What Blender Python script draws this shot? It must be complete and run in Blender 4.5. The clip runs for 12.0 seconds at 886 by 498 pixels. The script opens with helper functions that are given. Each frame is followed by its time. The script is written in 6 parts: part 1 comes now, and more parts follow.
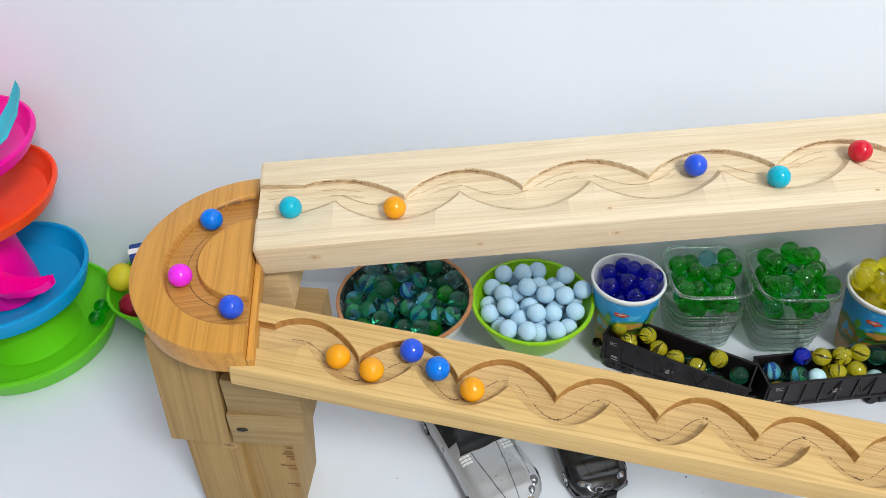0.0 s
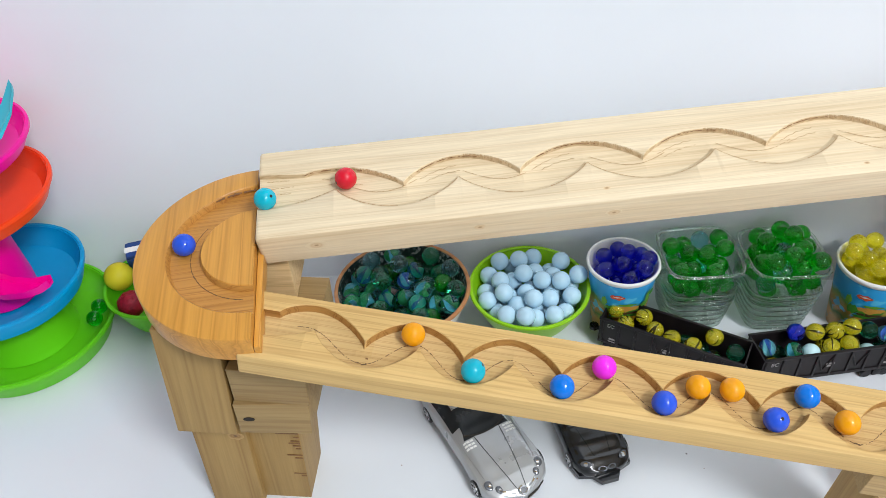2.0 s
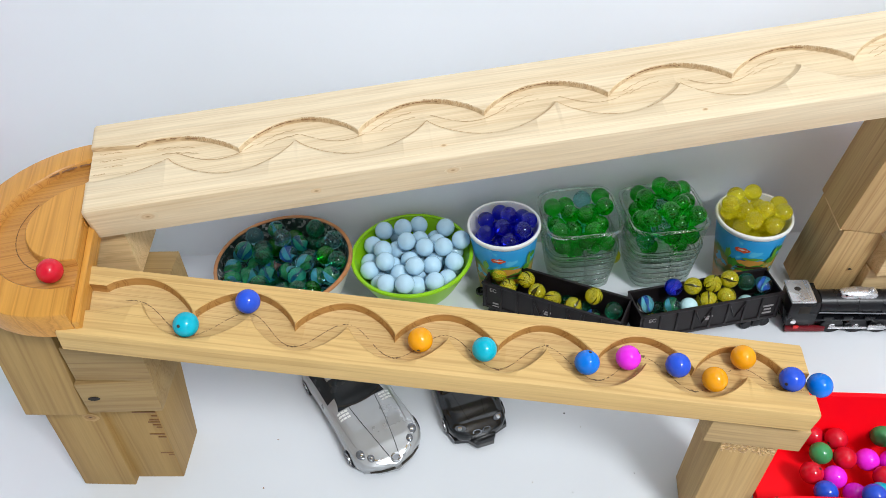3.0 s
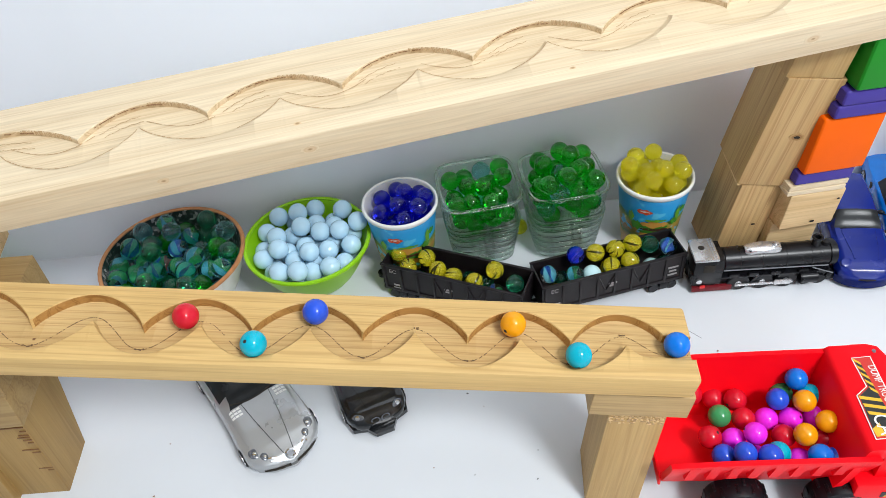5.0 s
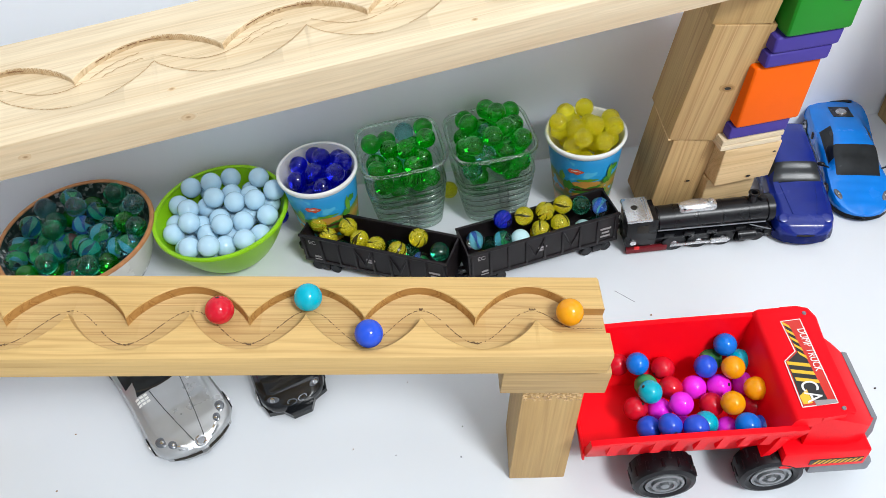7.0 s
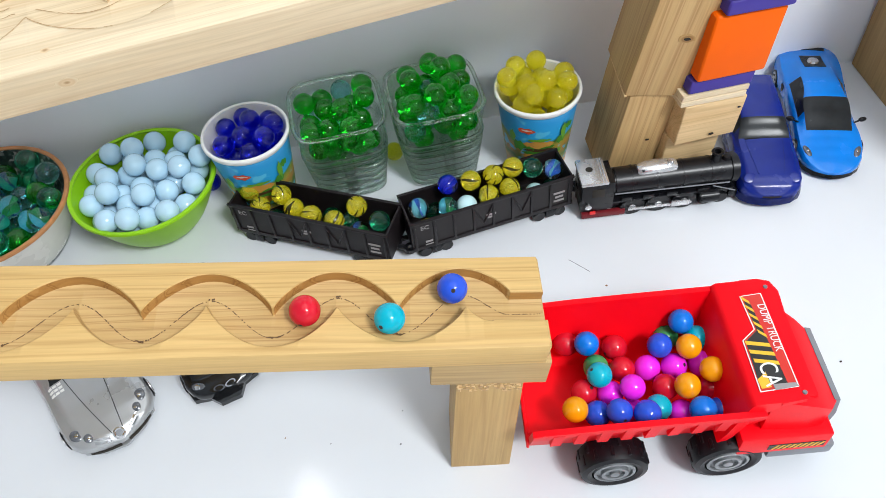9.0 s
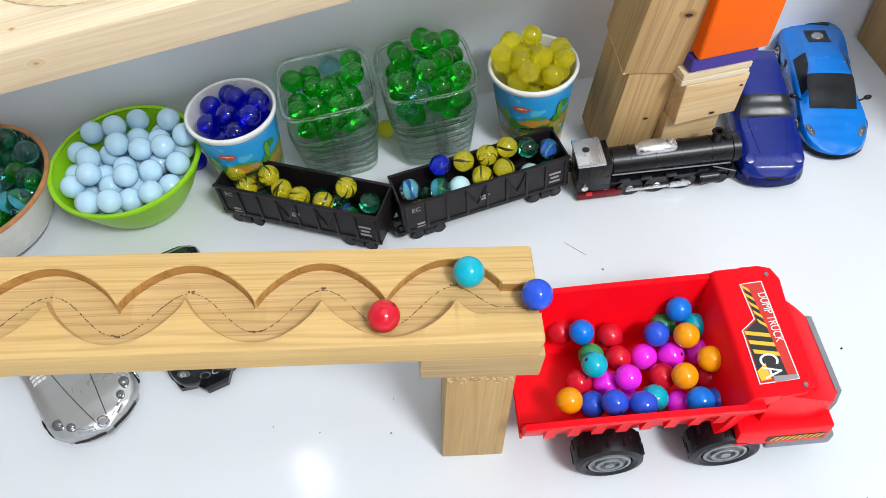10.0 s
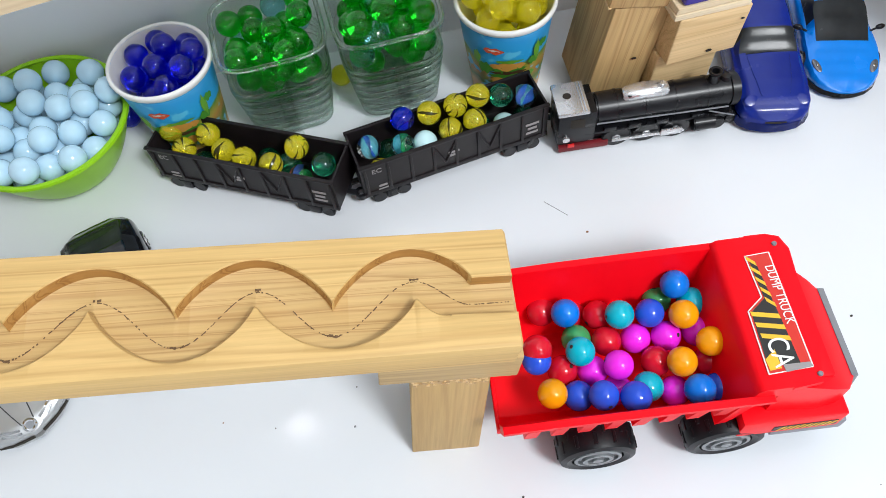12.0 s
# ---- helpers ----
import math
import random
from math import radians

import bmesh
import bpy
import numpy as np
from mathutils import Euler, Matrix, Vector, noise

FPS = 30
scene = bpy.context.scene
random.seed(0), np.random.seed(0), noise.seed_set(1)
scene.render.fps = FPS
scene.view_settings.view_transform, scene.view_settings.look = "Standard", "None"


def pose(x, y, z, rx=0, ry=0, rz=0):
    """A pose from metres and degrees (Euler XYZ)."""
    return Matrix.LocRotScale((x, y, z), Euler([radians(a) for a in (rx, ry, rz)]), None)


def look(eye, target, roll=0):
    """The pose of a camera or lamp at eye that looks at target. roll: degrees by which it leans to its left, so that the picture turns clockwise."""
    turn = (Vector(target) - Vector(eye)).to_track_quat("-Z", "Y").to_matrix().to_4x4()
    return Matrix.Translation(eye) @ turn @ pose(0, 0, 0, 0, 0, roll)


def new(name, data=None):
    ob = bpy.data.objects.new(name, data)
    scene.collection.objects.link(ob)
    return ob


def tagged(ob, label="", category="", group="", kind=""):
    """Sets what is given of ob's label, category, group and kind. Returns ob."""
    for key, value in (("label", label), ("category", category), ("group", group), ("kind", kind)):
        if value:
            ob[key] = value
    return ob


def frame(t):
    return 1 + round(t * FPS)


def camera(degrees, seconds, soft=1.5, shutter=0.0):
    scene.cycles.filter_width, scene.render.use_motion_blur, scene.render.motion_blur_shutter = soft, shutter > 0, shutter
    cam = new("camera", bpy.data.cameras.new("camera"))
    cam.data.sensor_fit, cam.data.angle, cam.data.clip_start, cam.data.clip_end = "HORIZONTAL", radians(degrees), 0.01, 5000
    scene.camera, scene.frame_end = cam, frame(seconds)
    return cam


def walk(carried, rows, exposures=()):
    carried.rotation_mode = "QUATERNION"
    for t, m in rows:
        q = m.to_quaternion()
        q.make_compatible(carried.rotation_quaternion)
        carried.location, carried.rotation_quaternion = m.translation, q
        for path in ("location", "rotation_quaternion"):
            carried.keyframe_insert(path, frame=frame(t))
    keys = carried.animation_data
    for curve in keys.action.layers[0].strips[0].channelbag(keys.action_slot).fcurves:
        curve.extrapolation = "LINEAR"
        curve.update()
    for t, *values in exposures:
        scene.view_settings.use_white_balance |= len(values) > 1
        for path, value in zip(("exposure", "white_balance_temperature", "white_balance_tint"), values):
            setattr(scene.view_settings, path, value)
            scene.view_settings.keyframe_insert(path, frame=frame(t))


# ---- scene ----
cam = camera(59.7, 12.0, 0.5)
PATH = [
    (0, (0.0144, -0.0248, 0.596), (-0.165, 1.4831, -0.705), -2.4),
    (0.5, (0.0119, -0.031, 0.594), (-0.1627, 1.4803, -0.704), -2.7),
    (1, (0.0042, -0.0338, 0.591), (-0.1565, 1.4778, -0.708), -2.6),
    (1.5, (0.0014, -0.036, 0.592), (-0.1462, 1.4758, -0.709), -2.6),
    (2, (0.0045, -0.0377, 0.592), (-0.138, 1.4736, -0.71), -3.2),
    (2.5, (0.0427, -0.0382, 0.583), (-0.0596, 1.4618, -0.737), -3.7),
    (3, (0.0988, -0.0359, 0.57), (0.0161, 1.4478, -0.769), -4.3),
    (3.5, (0.1296, -0.0321, 0.565), (0.073, 1.4401, -0.787), -5.1),
    (5.5, (0.1767, -0.0096, 0.542), (0.1818, 1.4161, -0.861), -6.5),
    (6, (0.1901, -0.0033, 0.538), (0.2094, 1.3996, -0.887), -6.7),
    (6.5, (0.2034, 0.005, 0.529), (0.2339, 1.3848, -0.918), -6.7),
    (7, (0.2147, 0.0131, 0.523), (0.2553, 1.3708, -0.945), -6.7),
    (7.5, (0.224, 0.021, 0.516), (0.2721, 1.3523, -0.976), -6.7),
    (9.5, (0.2552, 0.0631, 0.492), (0.3206, 1.2845, -1.09), -6.7),
    (10, (0.2565, 0.0712, 0.489), (0.3179, 1.2601, -1.119), -6.7),
    (10.5, (0.2593, 0.0835, 0.482), (0.3212, 1.2353, -1.152), -6.5),
    (11, (0.2632, 0.096, 0.477), (0.3318, 1.2082, -1.184), -6.2),
    (11.5, (0.2689, 0.1106, 0.467), (0.3433, 1.1822, -1.22), -6.3),
    (12, (0.2732, 0.129, 0.452), (0.3491, 1.1516, -1.265), -7.3),
]
walk(cam, [(t, look(eye, target, roll)) for t, eye, target, roll in PATH], [(0, -0.04), (3, 0.0), (7, 0.06), (12, 0.08)])

# ---- world and light ----
world = bpy.data.worlds.new("world")
scene.world = world
world.use_nodes = True
world.node_tree.nodes["Background"].inputs[0].default_value = (0.90, 0.95, 1.0, 1)
world.node_tree.nodes["Background"].inputs[1].default_value = 0.55
scene.view_settings.exposure = 0.0


def area_lamp(name, eye, target, sx, sy, watts, colour):
    data = bpy.data.lights.new(name, "AREA")
    data.shape, data.size, data.size_y, data.energy, data.color = "RECTANGLE", sx, sy, watts, colour
    ob = new(name, data)
    ob.matrix_basis = look(eye, target)
    return ob


area_lamp("ceiling_lamp", (1.22, -1.08, 2.18), (0.32, 0.42, 0.05), 0.60, 0.46, 58.0, (0.927, 0.962, 0.99))
# added wide fill that softens shadows like ceiling bounce, not a fitting
area_lamp("overhead_fill", (0.75, 0.10, 2.36), (0.70, 0.14, 0.0), 1.9, 1.5, 12.0, (0.927, 0.962, 0.99))
# added fill from the front for what stands under the upper plank; no window there
area_lamp("front_fill", (1.10, -1.85, 1.55), (0.30, 0.40, 0.10), 1.30, 0.90, 7.0, (0.90, 0.95, 1.0))
area_lamp("ceiling_lamp_far", (-0.22, 1.10, 2.05), (0.1, 0.3, 0), 0.04, 0.13, 1.0, (0.96, 0.98, 1.0))


# ---- materials ----
def mat(name, colour, rough=0.5, metal=0.0, spec=0.5):
    m = bpy.data.materials.new(name)
    m.use_nodes = True
    b = m.node_tree.nodes["Principled BSDF"]
    b.inputs["Base Color"].default_value = (*colour, 1)
    b.inputs["Roughness"].default_value = rough
    b.inputs["Metallic"].default_value = metal
    b.inputs["Specular IOR Level"].default_value = spec
    return m


def link(m, a, i, b, j):
    m.node_tree.links.new(a.outputs[i], b.inputs[j])


def node(m, kind, **values):
    n = m.node_tree.nodes.new(kind)
    for key, v in values.items():
        n.inputs[key.replace("_", " ")].default_value = v
    return n


def ramp(m, stops):
    n = m.node_tree.nodes.new("ShaderNodeValToRGB")
    els = n.color_ramp.elements
    while len(els) < len(stops):
        els.new(0.5)
    for e, (p, c) in zip(els, stops):
        e.position, e.color = p, (*c, 1)
    return n


def worn(name, colour, rough=0.35, metal=0.0, vary=0.12, scale=60, bump=0.05, coat=0.0, fine=900.0, spec=0.3):
    """Plastic, paint or lacquer: a base colour with blotches, uneven gloss and a little relief."""
    m = mat(name, colour, rough, metal, spec)
    b = m.node_tree.nodes["Principled BSDF"]
    tc = m.node_tree.nodes.new("ShaderNodeTexCoord")
    n1 = node(m, "ShaderNodeTexNoise", Scale=scale, Detail=4.0)
    n2 = node(m, "ShaderNodeTexNoise", Scale=fine, Detail=2.0)
    link(m, tc, "Object", n1, "Vector")
    link(m, tc, "Object", n2, "Vector")
    lo = tuple(c * (1 - vary) for c in colour)
    hi = tuple(min(1, c * (1 + vary * 0.6)) for c in colour)
    r = ramp(m, [(0.3, lo), (0.7, hi)])
    link(m, n1, "Fac", r, "Fac")
    link(m, r, "Color", b, "Base Color")
    rr = m.node_tree.nodes.new("ShaderNodeMapRange")
    rr.inputs["To Min"].default_value, rr.inputs["To Max"].default_value = max(0.02, rough - 0.08), rough + 0.1
    link(m, n1, "Fac", rr, "Value")
    link(m, rr, "Result", b, "Roughness")
    bp = node(m, "ShaderNodeBump", Strength=bump, Distance=0.0005)
    link(m, n2, "Fac", bp, "Height")
    link(m, bp, "Normal", b, "Normal")
    b.inputs["Coat Weight"].default_value = coat
    b.inputs["Coat Roughness"].default_value = 0.08
    return m


def wood(name, pale, dark, ring=90.0, rough=0.55, grain=0.55, along="X", knots=0.0):
    """Planed softwood: growth rings stretched along one axis, fine fibres, blotches."""
    m = mat(name, pale, rough, 0, 0.35)
    b = m.node_tree.nodes["Principled BSDF"]
    tc = m.node_tree.nodes.new("ShaderNodeTexCoord")
    oi = m.node_tree.nodes.new("ShaderNodeObjectInfo")
    mul = m.node_tree.nodes.new("ShaderNodeVectorMath")
    mul.operation = "MULTIPLY_ADD"
    k = {"X": (0.035, 1, 1), "Y": (1, 0.035, 1), "Z": (1, 1, 0.035)}[along]
    mul.inputs[1].default_value = k
    comb = m.node_tree.nodes.new("ShaderNodeCombineXYZ")
    sh = m.node_tree.nodes.new("ShaderNodeMath")
    sh.operation = "MULTIPLY"
    sh.inputs[1].default_value = 3.7
    link(m, oi, "Random", sh, 0)
    for i in range(3):
        link(m, sh, 0, comb, i)
    link(m, tc, "Object", mul, 0)
    link(m, comb, 0, mul, 2)
    warp = node(m, "ShaderNodeTexNoise", Scale=14.0, Detail=2.0)
    link(m, mul, 0, warp, "Vector")
    add = m.node_tree.nodes.new("ShaderNodeVectorMath")
    add.operation = "MULTIPLY_ADD"
    add.inputs[1].default_value = (0.055, 0.055, 0.055)
    link(m, warp, "Color", add, 0)
    link(m, mul, 0, add, 2)
    wv = node(m, "ShaderNodeTexWave", Scale=ring, Distortion=8.0, Detail=3.0)
    wv.inputs["Detail Scale"].default_value = 1.5
    wv.bands_direction = {"X": "Y", "Y": "X", "Z": "X"}[along]
    link(m, add, 0, wv, "Vector")
    fib = node(m, "ShaderNodeTexNoise", Scale=620.0, Detail=3.0)
    link(m, mul, 0, fib, "Vector")
    blo = node(m, "ShaderNodeTexNoise", Scale=58.0, Detail=4.0)
    link(m, mul, 0, blo, "Vector")
    r1 = ramp(m, [(0.0, pale), (0.62, tuple(p * 0.97 for p in pale)), (0.93, tuple(p * (1 - grain) + d * grain for p, d in zip(pale, dark))), (1.0, pale)])
    link(m, wv, "Fac", r1, "Fac")
    mx = m.node_tree.nodes.new("ShaderNodeMix")
    mx.data_type, mx.blend_type = "RGBA", "MULTIPLY"
    mx.inputs[0].default_value = 0.65
    r2 = ramp(m, [(0.3, (0.79, 0.77, 0.73)), (0.65, (1, 1, 1))])
    link(m, fib, "Fac", r2, "Fac")
    link(m, r1, "Color", mx, 6)
    link(m, r2, "Color", mx, 7)
    mx2 = m.node_tree.nodes.new("ShaderNodeMix")
    mx2.data_type, mx2.blend_type = "RGBA", "MULTIPLY"
    mx2.inputs[0].default_value = 0.6
    r3 = ramp(m, [(0.32, (0.85, 0.78, 0.69)), (0.58, (1, 1, 1))])
    link(m, blo, "Fac", r3, "Fac")
    link(m, mx, 2, mx2, 6)
    link(m, r3, "Color", mx2, 7)
    link(m, mx2, 2, b, "Base Color")
    bp = node(m, "ShaderNodeBump", Strength=0.25, Distance=0.0006)
    link(m, fib, "Fac", bp, "Height")
    link(m, bp, "Normal", b, "Normal")
    return m


def glass(name, colour, rough=0.0, ior=1.5, clear=1.0, thin=0.0):
    """Solid glass; thin is the share of light that goes straight through, as in a thin pane."""
    m = mat(name, colour, rough)
    b = m.node_tree.nodes["Principled BSDF"]
    b.inputs["Transmission Weight"].default_value = clear
    b.inputs["IOR"].default_value = ior
    if thin:
        tr = node(m, "ShaderNodeBsdfTransparent")
        tr.inputs["Color"].default_value = (*[c ** 0.5 for c in colour], 1)
        mx = m.node_tree.nodes.new("ShaderNodeMixShader")
        mx.inputs[0].default_value = thin
        link(m, b, "BSDF", mx, 1)
        link(m, tr, "BSDF", mx, 2)
        out = [n for n in m.node_tree.nodes if n.type == "OUTPUT_MATERIAL"][0]
        link(m, mx, 0, out, "Surface")
    return m


PINE = wood("pale_pine", (0.80, 0.66, 0.46), (0.56, 0.37, 0.19), ring=42, grain=0.26)
PINE_LOW = wood("honey_pine", (0.67, 0.445, 0.175), (0.38, 0.20, 0.055), ring=34, grain=0.38)
DISC_WOOD = wood("varnished_pine", (0.66, 0.315, 0.06), (0.38, 0.15, 0.02), ring=26, rough=0.30, grain=0.42, along="Y")
GROOVE = wood("routed_groove", (0.62, 0.42, 0.18), (0.36, 0.18, 0.06), ring=60, grain=0.5)
GROOVE_UP = wood("routed_pale_groove", (0.78, 0.63, 0.42), (0.54, 0.36, 0.19), ring=40, grain=0.35)
# darker brown for the back wall of the lower groove
WALL_LOW = wood("darker_groove_wall", (0.46, 0.24, 0.07), (0.24, 0.10, 0.02), ring=60, grain=0.6)
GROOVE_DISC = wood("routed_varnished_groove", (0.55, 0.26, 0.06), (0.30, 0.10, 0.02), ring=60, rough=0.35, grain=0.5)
BLOCK = wood("block_pine", (0.57, 0.375, 0.155), (0.32, 0.17, 0.05), ring=20, grain=0.26, along="Z")
AGED = wood("weathered_pine", (0.41, 0.26, 0.092), (0.20, 0.10, 0.025), ring=14, grain=0.30, along="Z")
AGED_X = wood("weathered_pine_lying", (0.38, 0.255, 0.108), (0.20, 0.11, 0.04), ring=24, grain=0.34)
BLOCK_X = wood("block_pine_lying", (0.55, 0.375, 0.17), (0.31, 0.18, 0.07), ring=30, grain=0.30)
CEDAR = wood("ruddy_pine", (0.60, 0.40, 0.18), (0.30, 0.14, 0.045), ring=36, grain=0.42, along="Z")
PALE_BLOCK = wood("light_pine", (0.78, 0.56, 0.30), (0.50, 0.30, 0.12), ring=60, grain=0.42)
KNOT = mat("knot", (0.20, 0.09, 0.03), 0.6)
FIBRE = mat("fibre_line", (0.46, 0.30, 0.15), 0.7)
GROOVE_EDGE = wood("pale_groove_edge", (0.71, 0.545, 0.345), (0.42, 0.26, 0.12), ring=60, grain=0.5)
PENCIL = mat("pencil_line", (0.13, 0.07, 0.03), 0.8)
DARK = mat("dark_gap", (0.02, 0.015, 0.01), 0.8)
TABLE = worn("white_laminate", (0.71, 0.74, 0.78), 0.14, vary=0.03, scale=6, bump=0.02)
WALL = worn("white_panel", (0.86, 0.89, 0.94), 0.38, vary=0.025, scale=5, bump=0.03)
ROOM = worn("room_paint", (0.68, 0.69, 0.70), 0.7, vary=0.03, scale=3)
BLACK = worn("black_plastic", (0.007, 0.007, 0.009), 0.28, vary=0.3)
BROWN_BLACK = worn("wagon_plastic", (0.012, 0.009, 0.010), 0.42, vary=0.3)
SILVER = worn("silver_plating", (0.62, 0.62, 0.63), 0.25, 0.75, vary=0.08)
CHROME = mat("chrome", (0.75, 0.75, 0.76), 0.12, 1.0)
TYRE = worn("tyre_rubber", (0.004, 0.004, 0.006), 0.42, vary=0.2)
GREY = worn("grey_plastic", (0.20, 0.21, 0.23), 0.4)
HUB = worn("hub_plastic", (0.22, 0.23, 0.24), 0.32, 0.4)
RED = worn("red_plastic", (0.93, 0.002, 0.010), 0.40, vary=0.06, scale=20, spec=0.16)
WHITE_INK = mat("white_ink", (0.82, 0.82, 0.80), 0.5)
YELLOW_INK = mat("yellow_ink", (0.80, 0.48, 0.03), 0.5)
BLACK_INK = mat("black_ink", (0.02, 0.02, 0.02), 0.5)
GREY_INK = mat("grey_ink", (0.30, 0.28, 0.28), 0.6)
MAROON = worn("maroon_plastic", (0.16, 0.01, 0.015), 0.4)
SIGNAL = mat("signal_red", (0.75, 0.02, 0.02), 0.3)
WINDOW = worn("tinted_window", (0.022, 0.025, 0.028), 0.24, vary=0.3, spec=0.22)
LENS = mat("lamp_lens", (0.16, 0.17, 0.19), 0.15, 0.5)
BALL = {
    "blue": worn("blue_bead", (0.02, 0.085, 0.62), 0.12, vary=0.10, scale=120, coat=0.0, spec=0.42),
    "sky": worn("azure_bead", (0.0, 0.17, 0.70), 0.12, vary=0.10, scale=120, coat=0.0, spec=0.42),
    "cyan": worn("turquoise_bead", (0.0, 0.42, 0.56), 0.12, vary=0.12, scale=120, coat=0.0, spec=0.42),
    "orange": worn("orange_bead", (0.86, 0.34, 0.004), 0.12, vary=0.10, scale=120, coat=0.0, spec=0.42),
    "magenta": worn("magenta_bead", (0.84, 0.025, 0.74), 0.12, vary=0.08, scale=120, coat=0.0, spec=0.42),
    "red": worn("red_bead", (0.62, 0.008, 0.025), 0.12, vary=0.10, scale=120, coat=0.0, spec=0.42),
    "green": worn("green_bead", (0.05, 0.30, 0.10), 0.12, vary=0.12, scale=120, coat=0.0, spec=0.42),
}
WORD = {"blue": "blue", "sky": "azure blue", "cyan": "turquoise", "orange": "orange", "magenta": "magenta", "red": "red", "green": "green"}
PEARL = worn("pale_blue_bead", (0.49, 0.72, 0.87), 0.10, vary=0.06, scale=90, coat=0.4)
G_GREEN = glass("green_glass", (0.012, 0.62, 0.022), clear=0.95, thin=0.03)
G_DEEP = glass("bottle_green_glass", (0.05, 0.58, 0.32), clear=0.975, thin=0.03)
G_BLUE = glass("cobalt_glass", (0.010, 0.020, 0.80), clear=0.955, thin=0.03)
G_YELLOW = glass("yellow_glass", (1.0, 0.92, 0.04), clear=0.81, thin=0.06)
G_LEMON = glass("lemon_glass", (1.0, 0.90, 0.04), clear=0.70, thin=0.05)
G_BASE = glass("pressed_glass", (0.92, 1.0, 0.95), 0.0, 1.45, clear=1.0, thin=0.6)
G_CLEAR = glass("clear_glass", (0.95, 0.97, 0.96), thin=0.30)
G_AQUA = glass("aqua_glass", (0.36, 0.80, 0.90), clear=0.985, thin=0.05)
G_RIB = glass("rib_glass", (0.93, 1.0, 0.96), 0.0, 1.5, clear=1.0, thin=0.36)
G_JAR = glass("jar_glass", (0.96, 1.0, 0.98), 0.0, 1.45, clear=1.0, thin=0.86)
VANE = {
    "yellow": mat("yellow_vane", (0.75, 0.62, 0.02), 0.4),
    "green": mat("green_vane", (0.02, 0.35, 0.08), 0.4),
    "blue": mat("blue_vane", (0.02, 0.12, 0.55), 0.4),
    "red": mat("red_vane", (0.5, 0.05, 0.03), 0.4),
    "black": mat("black_vane", (0.02, 0.02, 0.01), 0.4),
    "olive": mat("olive_vane", (0.035, 0.032, 0.006), 0.2),
    "white": mat("white_vane", (0.75, 0.78, 0.8), 0.4),
    "aqua": mat("aqua_vane", (0.10, 0.45, 0.55), 0.4),
}
LIME = worn("lime_plastic", (0.28, 0.60, 0.01), 0.3, vary=0.06, scale=15)
TOY_GREEN = worn("bright_green_plastic", (0.13, 0.58, 0.01), 0.3, vary=0.06, scale=15)
TOY_BLUE = worn("toy_blue_plastic", (0.0, 0.32, 0.66), 0.3, vary=0.06, scale=15)
TOY_ORANGE = worn("toy_orange_plastic", (0.95, 0.07, 0.012), 0.3, vary=0.06, scale=15)
TOY_PINK = worn("toy_pink_plastic", (0.95, 0.0, 0.33), 0.3, vary=0.06, scale=15)
TOY_TEAL = worn("toy_teal_plastic", (0.05, 0.50, 0.62), 0.3, vary=0.06, scale=15)
ORANGE_BLOCK = worn("orange_paint", (0.93, 0.13, 0.0), 0.5, vary=0.05, scale=20, spec=0.15)
PURPLE = worn("violet_paint", (0.065, 0.045, 0.30), 0.45, vary=0.08, scale=20, spec=0.2)
GREEN_BLOCK = worn("green_paint", (0.012, 0.25, 0.015), 0.35, vary=0.08, scale=20, spec=0.2)
CUP_WHITE = worn("cup_white", (0.80, 0.80, 0.78), 0.35, vary=0.03)
CERAMIC = worn("glazed_white", (0.72, 0.70, 0.66), 0.25, vary=0.06, scale=40)
TERRACOTTA = worn("terracotta_rim", (0.48, 0.22, 0.09), 0.5, vary=0.2, scale=120)
MOSAIC = worn("dark_mosaic", (0.02, 0.025, 0.022), 0.3, bump=0.4)
chips = node(MOSAIC, "ShaderNodeTexVoronoi", Scale=330.0)
chip_tone = ramp(MOSAIC, [(0.0, (0.010, 0.014, 0.012)), (0.50, (0.015, 0.035, 0.030)), (0.62, (0.05, 0.07, 0.065)), (0.80, (0.30, 0.31, 0.30)), (0.9, (0.55, 0.56, 0.54))])
chip_place = MOSAIC.node_tree.nodes.new("ShaderNodeTexCoord")
link(MOSAIC, chip_place, "Object", chips, "Vector")
link(MOSAIC, chips, "Color", chip_tone, "Fac")
link(MOSAIC, chip_tone, "Color", MOSAIC.node_tree.nodes["Principled BSDF"], "Base Color")
LEMON = worn("lemon_ball", (0.62, 0.55, 0.02), 0.45, vary=0.08, scale=40)
BERRY = worn("berry_red", (0.35, 0.01, 0.03), 0.4, vary=0.4, scale=260, bump=0.5)
NAVY_TOY = worn("navy_toy", (0.02, 0.06, 0.22), 0.3, vary=0.1)
PAINT_SILVER = worn("silver_paint", (0.43, 0.44, 0.45), 0.28, 0.5, vary=0.06, scale=30, coat=0.5)
PAINT_BLACK = worn("black_paint", (0.008, 0.009, 0.011), 0.16, vary=0.2, coat=0.6)
PAINT_NAVY = worn("navy_paint", (0.004, 0.018, 0.21), 0.24, vary=0.1, coat=0.15)
PAINT_AZURE = worn("azure_paint", (0.0, 0.20, 0.72), 0.24, vary=0.08, coat=0.5)


